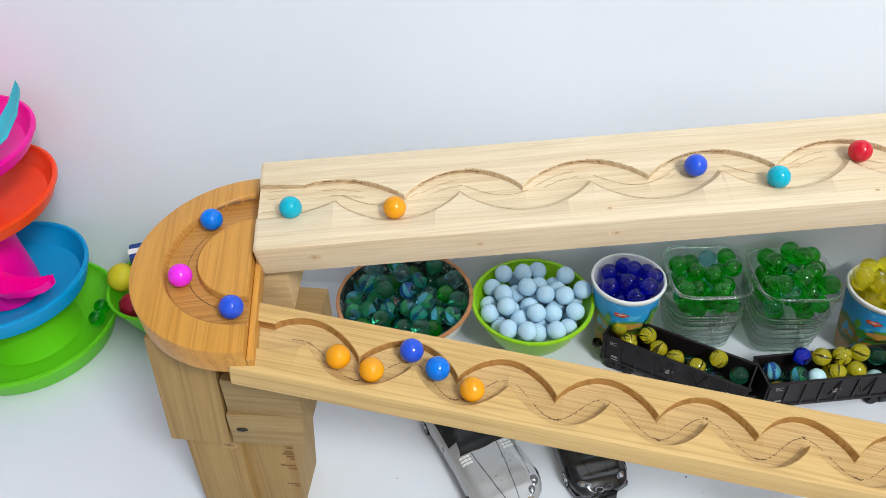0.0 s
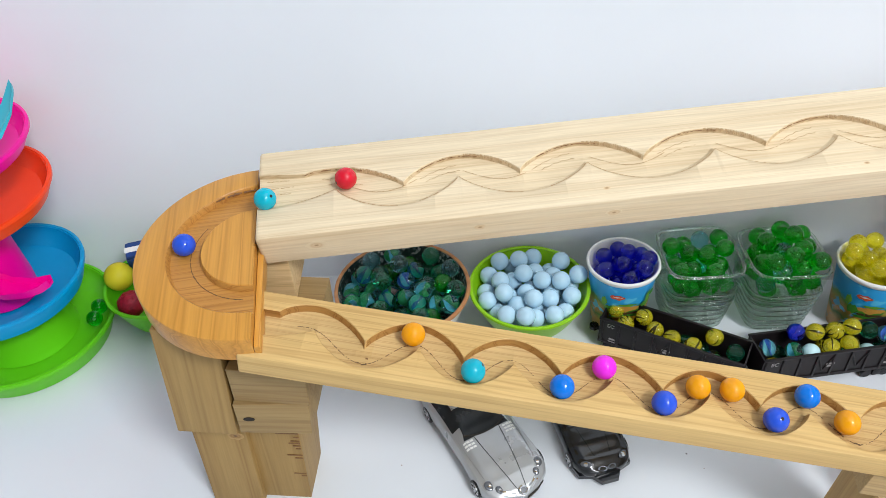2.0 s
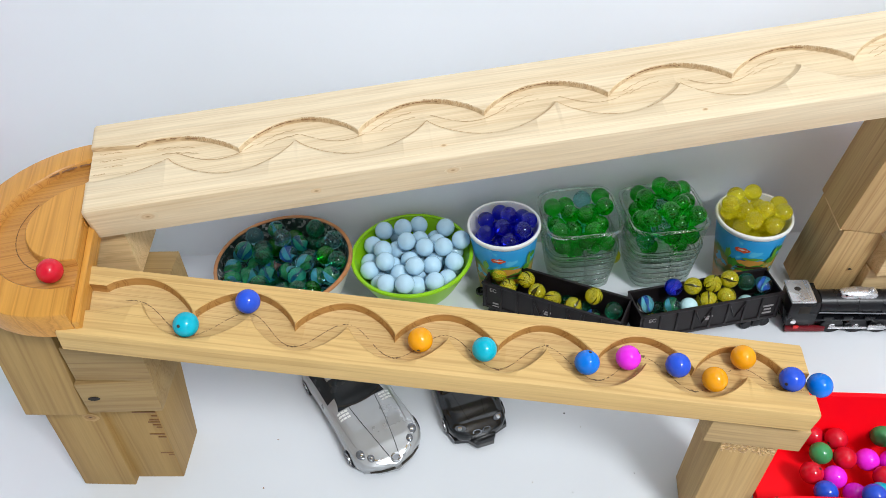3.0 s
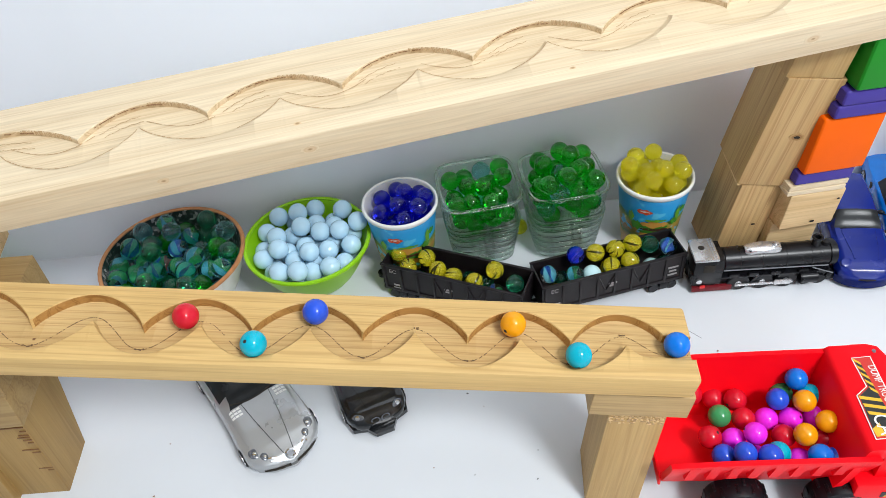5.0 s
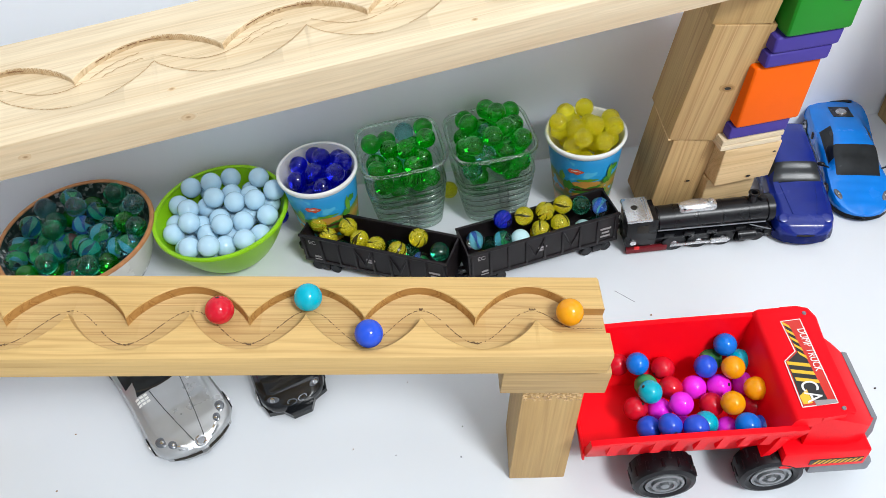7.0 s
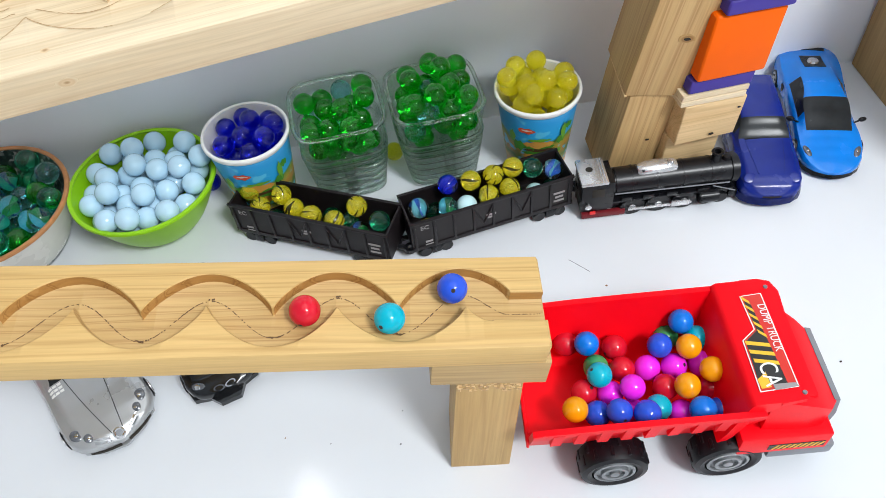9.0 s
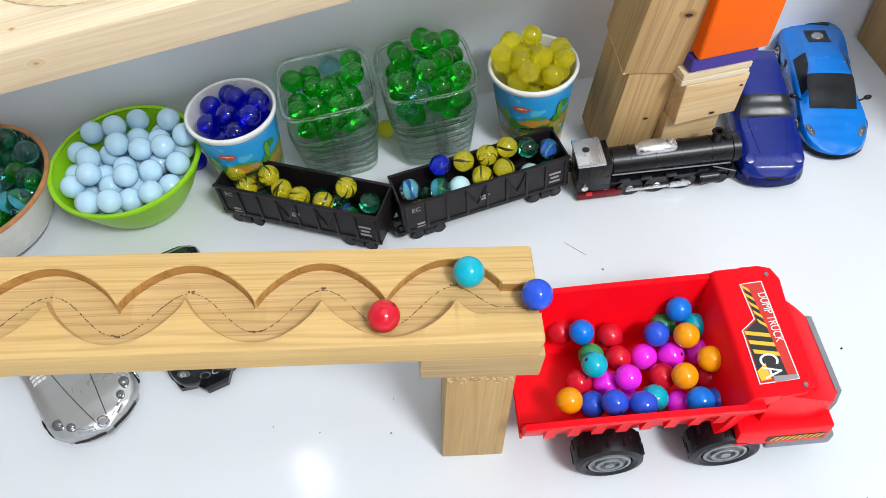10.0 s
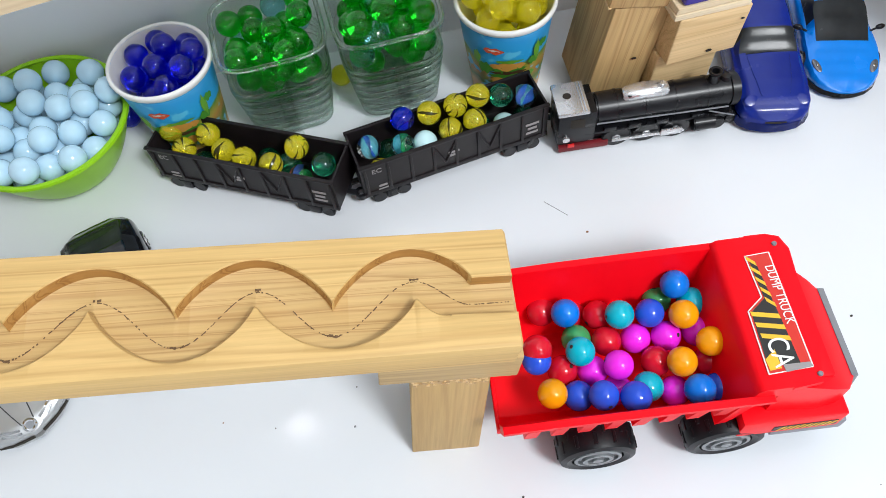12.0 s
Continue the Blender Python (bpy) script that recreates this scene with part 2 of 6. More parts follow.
def cup_print():
    """Printed paper: a blue sky over sand, blotches of leaf green and bread brown in between."""
    m = mat("printed_paper", (0.05, 0.4, 0.75), 0.4)
    b = m.node_tree.nodes["Principled BSDF"]
    tc = m.node_tree.nodes.new("ShaderNodeTexCoord")
    sep = m.node_tree.nodes.new("ShaderNodeSeparateXYZ")
    link(m, tc, "Object", sep, 0)
    n1 = node(m, "ShaderNodeTexNoise", Scale=42.0, Detail=3.0)
    link(m, tc, "Object", n1, "Vector")
    ad = m.node_tree.nodes.new("ShaderNodeMath")
    ad.operation = "MULTIPLY_ADD"
    ad.inputs[1].default_value = 0.030
    link(m, n1, "Fac", ad, 0)
    link(m, sep, "Z", ad, 2)
    mr = m.node_tree.nodes.new("ShaderNodeMapRange")
    mr.inputs["From Min"].default_value, mr.inputs["From Max"].default_value = 0.0, 0.10
    link(m, ad, 0, mr, "Value")
    sky = ramp(m, [(0.0, (0.62, 0.40, 0.20)), (0.30, (0.66, 0.40, 0.16)), (0.38, (0.07, 0.20, 0.02)), (0.46, (0.45, 0.22, 0.03)), (0.52, (0.40, 0.30, 0.04)),
                   (0.60, (0.10, 0.26, 0.02)), (0.64, (0.02, 0.36, 0.72)), (0.84, (0.03, 0.34, 0.74)), (1.0, (0.10, 0.45, 0.80))])
    link(m, mr, "Result", sky, "Fac")
    n2 = node(m, "ShaderNodeTexNoise", Scale=75.0, Detail=2.0)
    link(m, tc, "Object", n2, "Vector")
    cl = ramp(m, [(0.60, (0, 0, 0)), (0.66, (1, 1, 1))])
    link(m, n2, "Fac", cl, "Fac")
    mx = m.node_tree.nodes.new("ShaderNodeMix")
    mx.data_type = "RGBA"
    mx.inputs[7].default_value = (0.10, 0.52, 0.80, 1)
    link(m, cl, "Color", mx, 0)
    link(m, sky, "Color", mx, 6)
    link(m, mx, 2, b, "Base Color")
    return m


CUP_PRINT = cup_print()


# ---- building helpers ----
def finish(bm, name, material, smooth=30):
    me = bpy.data.meshes.new(name)
    bmesh.ops.recalc_face_normals(bm, faces=bm.faces)
    for e in bm.edges:
        if len(e.link_faces) == 2 and e.calc_face_angle(0) > radians(smooth):
            e.smooth = False
    for f in bm.faces:
        f.smooth = True
    bm.to_mesh(me)
    bm.free()
    for m in material if isinstance(material, (list, tuple)) else (material,):
        me.materials.append(m)
    return me


def part(name, bm, material, parent=None, label="", m=None, smooth=30):
    ob = new(name, finish(bm, name, material, smooth))
    ob.parent = parent
    if m is not None:
        ob.matrix_basis = m
    return tagged(ob, label)


def share(name, me, parent, m, label=""):
    ob = new(name, me)
    ob.parent = parent
    ob.matrix_basis = m
    return tagged(ob, label)


def thing(name, label, category, m, group=""):
    ob = new(name)
    ob.empty_display_size = 0.01
    ob.matrix_basis = m
    return tagged(ob, label, category, group)


def box(x0, x1, y0, y1, z0, z1, bevel=0.0, seg=2, bm=None):
    bm2 = bmesh.new()
    bmesh.ops.create_cube(bm2, size=1)
    for v in bm2.verts:
        v.co = Vector(((x0, x1)[v.co.x > 0], (y0, y1)[v.co.y > 0], (z0, z1)[v.co.z > 0]))
    if bevel:
        bmesh.ops.bevel(bm2, geom=bm2.edges[:], offset=bevel, segments=seg, affect="EDGES", profile=0.6)
    if bm is None:
        return bm2
    return join(bm, bm2)


def join(bm, other, m=None):
    me = bpy.data.meshes.new("tmp")
    if m is not None:
        bmesh.ops.transform(other, matrix=m, verts=other.verts)
    other.to_mesh(me)
    other.free()
    bm.from_mesh(me)
    bpy.data.meshes.remove(me)
    return bm


def rough_box(x0, x1, y0, y1, z0, z1, bevel=0.0012, wob=0.0008, seed=1, deep=0.0):
    """A sawn block: slightly out of true, with worn edges; deep: how much further back its top reaches."""
    bm = bmesh.new()
    bmesh.ops.create_cube(bm, size=1)
    rnd = random.Random(seed)
    for v in bm.verts:
        back_top = v.co.y > 0 and v.co.z > 0
        v.co = Vector(((x0, x1)[v.co.x > 0], (y0, y1)[v.co.y > 0], (z0, z1)[v.co.z > 0])) + Vector([rnd.uniform(-wob, wob) for _ in range(3)])
        v.co.y += deep if back_top else 0.0
    bmesh.ops.bevel(bm, geom=bm.edges[:], offset=bevel, segments=3, affect="EDGES", profile=0.55)
    return bm


def lathe(profile, seg=48, bm=None, square=0.0):
    """Turn a profile of (radius, z) round z; square: how far the section goes from round to square."""
    bm = bm or bmesh.new()
    rings = []
    for r, z in profile:
        ring = []
        for i in range(seg):
            a = 2 * math.pi * i / seg
            k = 1.0
            if square:
                n = 2 + square * 5
                k = (abs(math.cos(a)) ** n + abs(math.sin(a)) ** n) ** (-1 / n)
            ring.append(bm.verts.new((r * k * math.cos(a), r * k * math.sin(a), z)))
        rings.append(ring)
    for a, b in zip(rings, rings[1:]):
        for i in range(seg):
            j = (i + 1) % seg
            bm.faces.new((a[i], a[j], b[j], b[i]))
    bmesh.ops.remove_doubles(bm, verts=bm.verts, dist=1e-6)
    return bm


def cyl(r, p, q, seg=20, bevel=0.0, r2=None):
    """A round bar from p to q."""
    p, q = Vector(p), Vector(q)
    bm = bmesh.new()
    bmesh.ops.create_cone(bm, cap_ends=True, segments=seg, radius1=r, radius2=r if r2 is None else r2, depth=(q - p).length)
    if bevel:
        bmesh.ops.bevel(bm, geom=[e for e in bm.edges if e.calc_face_angle(0) > 1.0], offset=bevel, segments=2, affect="EDGES")
    bmesh.ops.transform(bm, matrix=Matrix.Translation((p + q) / 2) @ (q - p).to_track_quat("Z", "Y").to_matrix().to_4x4(), verts=bm.verts)
    return bm


def loft(rings, closed=True, caps=True, bm=None):
    bm = bm or bmesh.new()
    vs = [[bm.verts.new(c) for c in ring] for ring in rings]
    n = len(vs[0])
    for a, b in zip(vs, vs[1:]):
        for i in range(n if closed else n - 1):
            j = (i + 1) % n
            bm.faces.new((a[i], a[j], b[j], b[i]))
    if caps:
        bm.faces.new(vs[0])
        bm.faces.new(vs[-1])
    return bm


def prism(outline, z0, z1, bevel=0.0, seg=2):
    bm = bmesh.new()
    lo = [bm.verts.new((x, y, z0)) for x, y in outline]
    hi = [bm.verts.new((x, y, z1)) for x, y in outline]
    n = len(lo)
    bm.faces.new(lo)
    bm.faces.new(hi)
    for i in range(n):
        j = (i + 1) % n
        bm.faces.new((lo[i], lo[j], hi[j], hi[i]))
    if bevel:
        bmesh.ops.bevel(bm, geom=[e for e in bm.edges if e.calc_face_angle(0) > 0.5], offset=bevel, segments=seg, affect="EDGES")
    return bm


def lettering(name, body, size, material, parent, m, label=""):
    cu = bpy.data.curves.new(name, "FONT")
    cu.body, cu.size, cu.extrude = body, size, 0.00008
    cu.align_x, cu.align_y = "CENTER", "CENTER"
    ob = new(name, cu)
    dg = bpy.context.evaluated_depsgraph_get()
    me = bpy.data.meshes.new_from_object(ob.evaluated_get(dg))
    bpy.data.objects.remove(ob)
    me.materials.clear()
    me.materials.append(material)
    o = new(name, me)
    o.parent = parent
    o.matrix_basis = m
    return tagged(o, label)


def ball_mesh(name, r, material, seg=32):
    bm = bmesh.new()
    bmesh.ops.create_uvsphere(bm, u_segments=seg, v_segments=seg // 2, radius=r)
    return finish(bm, name, material, 80)


def bead_mesh(name, r, material):
    """A painted bead with the dark mark of a drilled hole."""
    bm = bmesh.new()
    bmesh.ops.create_uvsphere(bm, u_segments=36, v_segments=22, radius=r)
    for f in bm.faces:
        f.material_index = 1 if f.calc_center_median().z > r * 0.90 and f.calc_center_median().xy.length < r * 0.10 else 0
    return finish(bm, name, [material, DARK], 80)


def swirl_meshes(name, r, materials, vanes=3, twist=1.6, seed=0):
    """The coloured vanes inside a cat's-eye marble, one mesh each."""
    rnd = random.Random(seed)
    meshes = []
    for k in range(vanes):
        a0 = 2 * math.pi * k / vanes + rnd.uniform(-0.3, 0.3)
        rows = []
        for i in range(9):
            z = (i / 8 * 2 - 1) * r * 0.86
            w = math.sqrt(max(0, (r * 0.9) ** 2 - z * z)) * 0.62
            a = a0 + twist * z / r
            rows.append([Vector((math.cos(a) * w * f - math.sin(a) * 0.0005 * g, math.sin(a) * w * f + math.cos(a) * 0.0005 * g, z)) for f, g in ((0.12, 1), (1, 0.3), (1, -0.3), (0.12, -1))])
        meshes.append(finish(loft(rows), name, materials[k % len(materials)], 60))
    return meshes


# ---- the setting ----
def slab(name, x0, x1, y0, y1, z0, z1, material, label, category):
    ob = part(name, box(x0, x1, y0, y1, z0, z1), material)
    return tagged(ob, label, category, kind="structure")


slab("floor", -1.3, 1.5, -0.75, 0.601, -0.03, 0.0, TABLE, "glossy white laminate table top the toys stand on", "table top")
slab("wall_back", -1.3, 1.5, 0.601, 0.619, -0.03, 0.62, WALL, "smooth white panel standing behind the marble run", "wall")
slab("ground", -2.2, 2.4, -2.2, 2.2, -0.78, -0.75, ROOM, "plain room floor under the table", "floor")
slab("wall_left", -2.22, -2.2, -2.2, 2.2, -0.75, 2.4, ROOM, "plain white room wall", "wall")
slab("wall_right", 2.4, 2.42, -2.2, 2.2, -0.75, 2.4, ROOM, "plain white room wall", "wall")
slab("wall_far", -2.2, 2.4, 2.2, 2.22, -0.75, 2.4, ROOM, "plain white room wall", "wall")
slab("wall_near", -2.2, 2.4, -2.22, -2.2, -0.75, 2.4, ROOM, "plain white room wall", "wall")
slab("ceiling", -2.2, 2.4, -2.2, 2.2, 2.4, 2.42, ROOM, "plain white ceiling", "ceiling")


# ---- the marble run ----
def lying(o, yaw, slope, cross):
    """The pose of a board: x along it, y across its top, z out of its top."""
    a = Vector((math.cos(slope) * math.cos(yaw), math.cos(slope) * math.sin(yaw), math.sin(slope)))
    b = Vector((0, 0, 1)).cross(a).normalized()
    n = a.cross(b)
    b2 = math.cos(cross) * b + math.sin(cross) * n
    n2 = a.cross(b2)
    return Matrix.Translation(o) @ Matrix((a, b2, n2)).transposed().to_4x4()


LOWER = lying((-0.1606, 0.2791, 0.2299), -0.0612, -0.148, 0.0773)
UPPER = lying((-0.1615, 0.3578, 0.2584), 0.1449, 0.0282, 0.2107)


def edge_curve(keys):
    """A scalloped edge: cusps (place, offset, bulge of the arc that follows)."""
    def f(s):
        for (a, ua, bulge), (b, ub, _) in zip(keys, keys[1:]):
            if a <= s <= b:
                k = (s - a) / (b - a)
                return ua + (ub - ua) * k + bulge * math.sin(math.pi * k) ** 0.72
        return keys[-1][1]
    return f


low_back = edge_curve([(0, 0.040, 0), (0.018, 0.040, 0.016)] + [(s, 0.0252, 0.0225) for s in (0.078, 0.143, 0.2075, 0.2735, 0.3375)] + [(0.4005, 0.0245, 0.0192), (0.459, 0.0327, 0), (0.478, 0.0325, 0)])
low_front = edge_curve([(0, 0.019, -0.004)] + [(s, 0.0298, -0.0238) for s in (0.044, 0.1135, 0.1765, 0.2415, 0.305)] + [(0.3695, 0.0275, -0.021), (0.4350, 0.0255, -0.003), (0.449, 0.0165, 0), (0.478, 0.0155, 0)])
up_back = edge_curve([(0, 0.0606, 0), (0.034, 0.057, 0.010)] + [(s, 0.0382, 0.0215) for s in (0.105, 0.189, 0.279, 0.370, 0.4615, 0.553)] + [(0.645, 0.038, 0), (0.67, 0.05, 0)])
up_front = edge_curve([(0, 0.027, -0.004)] + [(s, 0.0388, -0.0222) for s in (0.056, 0.1445, 0.2376, 0.331, 0.4217, 0.512)] + [(0.603, 0.038, -0.01), (0.67, 0.03, 0)])


def board(name, label, m, length, width, thick, back, front, depth, ease, woods):
    root = thing(name, label, "marble track", m)
    rings = []
    c = 0.0028
    n = 460
    for i in range(n + 1):
        s = length * i / n
        e = 0.0
        if i in (0, n):
            e = 0.0012
        ub, uf = back(s), front(s)
        rings.append([(s, u, w) for u, w in (
            (e, -thick + c), (e, -c), (c * 0.3 + e, -c * 0.3 - e * 0.5), (c, -e), (uf - 0.0005, -e), (uf + 0.0003, -0.0006), (uf + ease, -depth), (uf + ease + 0.001, -depth - 0.0004),
            (ub - 0.0012, -depth - 0.0004), (ub - 0.0005, -depth), (ub, -0.0006), (ub + 0.0007, -e), (width - c, -e), (width - c * 0.3 - e, -c * 0.3 - e * 0.5), (width - e, -c), (width - e, -thick + c), (width - c, -thick), (c, -thick))])
    bm = loft(rings)
    bm.normal_update()
    for f in bm.faces:
        p = f.calc_center_median()
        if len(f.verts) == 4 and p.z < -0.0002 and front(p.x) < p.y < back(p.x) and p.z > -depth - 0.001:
            # slot 2 is the groove's back wall, in a darker tone than its floor
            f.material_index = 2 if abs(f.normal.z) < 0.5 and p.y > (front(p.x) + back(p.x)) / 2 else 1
    part("plank", bm, list(woods), root, smooth=40)
    return root


def stroke(name, root, line, width, material, lift, gaps, seed):
    """A hand-drawn line of broken dashes lying in the groove."""
    bm = bmesh.new()
    rnd = random.Random(seed)
    for a, b in zip(line, line[1:]):
        if rnd.random() < gaps:
            continue
        a, b = Vector(a), Vector(b)
        d = (b - a)
        side = Vector((-d.y, d.x, 0)).normalized() * width * rnd.uniform(0.5, 1.3)
        j = side * rnd.uniform(-0.4, 0.4)
        vs = [bm.verts.new(p + Vector((0, 0, lift))) for p in (a - side + j, b - side + j, b + side + j, a + side + j)]
        bm.faces.new(vs)
    r = bmesh.ops.extrude_face_region(bm, geom=bm.faces[:])
    for g in r["geom"]:
        if isinstance(g, bmesh.types.BMVert):
            g.co.z += 0.0001
    return part(name, bm, material, root)


def wave(s, keys):
    for (a, ua), (b, ub) in zip(keys, keys[1:]):
        if a <= s <= b:
            return ua + (ub - ua) * (0.5 - 0.5 * math.cos(math.pi * (s - a) / (b - a)))
    return keys[0][1] if s < keys[0][0] else keys[-1][1]


LOW_KEYS = sorted([(0, 0.030)] + [(s + 0.002, 0.0145) for s in (0.078, 0.143, 0.2075, 0.2735, 0.3375, 0.4005)] + [(s + 0.004, 0.0395) for s in (0.037, 0.111, 0.1755, 0.2405, 0.3055, 0.370, 0.4355)] + [(0.463, 0.0248), (0.5, 0.0248)])
LINE_KEYS = sorted([(0, 0.030)] + [(s, 0.0135) for s in (0.078, 0.143, 0.2075, 0.2735, 0.3375, 0.4005)] + [(s, 0.0355) for s in (0.0375, 0.111, 0.1755, 0.2405, 0.3055, 0.370, 0.4355)] + [(0.459, 0.0232), (0.5, 0.0232)])
UP_KEYS = sorted([(0, 0.0335), (0.022, 0.0325)] + [(s, 0.0245) for s in (0.103, 0.188, 0.278, 0.369, 0.4605, 0.552)] + [(s, 0.0465) for s in (0.055, 0.1425, 0.2346, 0.328, 0.4187, 0.509, 0.60)] + [(0.70, 0.04)])

DEPTH = 0.0068
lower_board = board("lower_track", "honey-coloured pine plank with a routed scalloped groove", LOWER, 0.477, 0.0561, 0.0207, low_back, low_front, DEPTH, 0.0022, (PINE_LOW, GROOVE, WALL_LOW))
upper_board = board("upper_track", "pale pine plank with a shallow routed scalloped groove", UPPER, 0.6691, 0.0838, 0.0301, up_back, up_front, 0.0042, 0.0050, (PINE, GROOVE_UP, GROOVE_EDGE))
stroke("pencil_line", lower_board, [(s, wave(s, LINE_KEYS), 0) for s in np.arange(0.03, 0.476, 0.0006)], 0.00024, PENCIL, -DEPTH - 0.0003, 0.34, 3)
for s in (0.078, 0.143, 0.2075, 0.2735, 0.3375, 0.4005):
    stroke("pencil_smudge", lower_board, [(s - 0.003 + 0.0008 * i, 0.0135 + 0.0005 * math.sin(i), 0) for i in range(9)], 0.0005, PENCIL, -DEPTH - 0.0002, 0.30, int(s * 1000))
for s in (0.370, 0.4355, 0.3055):
    stroke("pencil_smudge", lower_board, [(s - 0.002 + 0.0008 * i, 0.0365, 0) for i in range(6)], 0.0005, PENCIL, -DEPTH - 0.0002, 0.2, int(s * 1000))
for s, u in ((0.0555, 0.0165), (0.08, 0.018)):
    stroke("chip", lower_board, [(s + 0.0008 * i, u, 0) for i in range(3)], 0.0006, KNOT, -DEPTH - 0.0001, 0, 5)


def knot(root, m, r, seed, rings=None):
    """A small knot with a dark core set in the face of a board."""
    bm = bmesh.new()
    rnd = random.Random(seed)
    pts = [(r * (1 + 0.2 * rnd.uniform(-1, 1)) * math.cos(a), 0.62 * r * (1 + 0.2 * rnd.uniform(-1, 1)) * math.sin(a)) for a in np.linspace(0, 2 * math.pi, 14, endpoint=False)]
    bm = prism(pts, -0.0004, 0.00012)
    return part("knot", bm, rings or KNOT_RING, root, m=m)


def knot_material(name, tones):
    m = mat(name, (0.4, 0.22, 0.09), 0.6)
    b = m.node_tree.nodes["Principled BSDF"]
    tc = m.node_tree.nodes.new("ShaderNodeTexCoord")
    g = m.node_tree.nodes.new("ShaderNodeTexGradient")
    g.gradient_type = "SPHERICAL"
    mp = m.node_tree.nodes.new("ShaderNodeMapping")
    mp.inputs["Scale"].default_value = (190, 300, 1)
    link(m, tc, "Object", mp, "Vector")
    link(m, mp, "Vector", g, "Vector")
    r = ramp(m, list(zip((0.0, 0.30, 0.6, 0.88), tones)))
    link(m, g, "Fac", r, "Fac")
    link(m, r, "Color", b, "Base Color")
    return m


KNOT_RING = knot_material("knot_rings", ((0.77, 0.63, 0.43), (0.68, 0.50, 0.30), (0.72, 0.54, 0.33), (0.44, 0.27, 0.13)))
KNOT_DARK = knot_material("dark_knot_rings", ((0.44, 0.27, 0.10), (0.30, 0.16, 0.05), (0.36, 0.20, 0.07), (0.10, 0.045, 0.015)))
for s, w, r in ((0.040, -0.013, 0.0072), (0.155, -0.013, 0.0040), (0.250, -0.013, 0.0055), (0.60, -0.012, 0.007)):
    knot(upper_board, pose(s, 0.0, w, 90), r, int(s * 900))
for s, u, r in ((0.246, 0.012, 0.0026), (0.43, 0.009, 0.0022)):
    knot(upper_board, pose(s, u, 0.0), r, int(s * 900))


def hatch(root, s0, n):
    """Torn fibres and router chatter along the end of one scallop of the upper groove."""
    bm = bmesh.new()
    rnd = random.Random(int(s0 * 1000))
    for i in range(n):
        s = s0 + 0.034 * i / n
        u = up_back(s) - 0.0006
        a = 0.0004 * rnd.uniform(0.3, 2.2)
        dz = rnd.uniform(0.0012, 0.0030)
        vs = [bm.verts.new(p) for p in ((s, u + 0.0008, 0.0001), (s + a, u + 0.0008, 0.0001), (s + a * 1.4, u - 0.0007, -dz), (s + a * 0.6, u - 0.0007, -dz))]
        bm.faces.new(vs)
    return part("torn_edge", bm, FIBRE, root)


for s in (0.067, 0.150, 0.238, 0.329, 0.420, 0.512):
    hatch(upper_board, s, 38)
    arc = [(x, up_back(x) - 0.0009, -0.0012) for x in np.arange(s - 0.035, s + 0.01, 0.0015)]
    stroke("burr_line", upper_board, arc, 0.0003, KNOT, 0, 0.25, int(s * 777))

for s in (0.034, 0.105, 0.189, 0.279, 0.370, 0.4615, 0.553):
    for k, d in enumerate((0.0070, 0.0125)):
        stroke("torn_vein", upper_board, [(x, up_back(x) - d - 0.0004 * math.sin(x * 900), 0) for x in np.arange(s + 0.012 + 0.004 * k, s + 0.040 + 0.003 * k, 0.0016)], 0.00016, FIBRE, -0.0040, 0.06, int(s * 999) + k)

for s in (0.056, 0.1445, 0.2376, 0.331, 0.4217):
    stroke("lip_line", upper_board, [(x, up_front(x) + 0.0004, 0) for x in np.arange(s - 0.03, s + 0.045, 0.0016)], 0.00022, FIBRE, 0.0001, 0.05, int(s * 555))
    stroke("lip_line", upper_board, [(s + 0.004 + d, 0.047 - 0.012 * math.sin(d * 52), 0) for d in np.arange(0.0, 0.055, 0.0016)], 0.00020, FIBRE, -0.0040, 0.10, int(s * 333))

for s, u, n in ((0.004, 0.056, 12), (0.006, 0.049, 14), (0.010, 0.043, 9), (0.003, 0.037, 6)):
    stroke("tear_line", upper_board, [(s + 0.0016 * i, u + 0.0003 * math.sin(i * 1.7), 0) for i in range(n)], 0.00020, FIBRE, -0.0042, 0.1, int(u * 9999))
# the turning piece: a half disc with a groove round it
TURN_C, TURN_R, TURN_A = Vector((-0.1645, 0.3625, 0.25)), 0.049, radians(10.8)
TURN = Matrix.Translation(TURN_C) @ Matrix.Rotation(math.atan(0.085), 4, "X") @ Matrix.Rotation(TURN_A, 4, "Z")


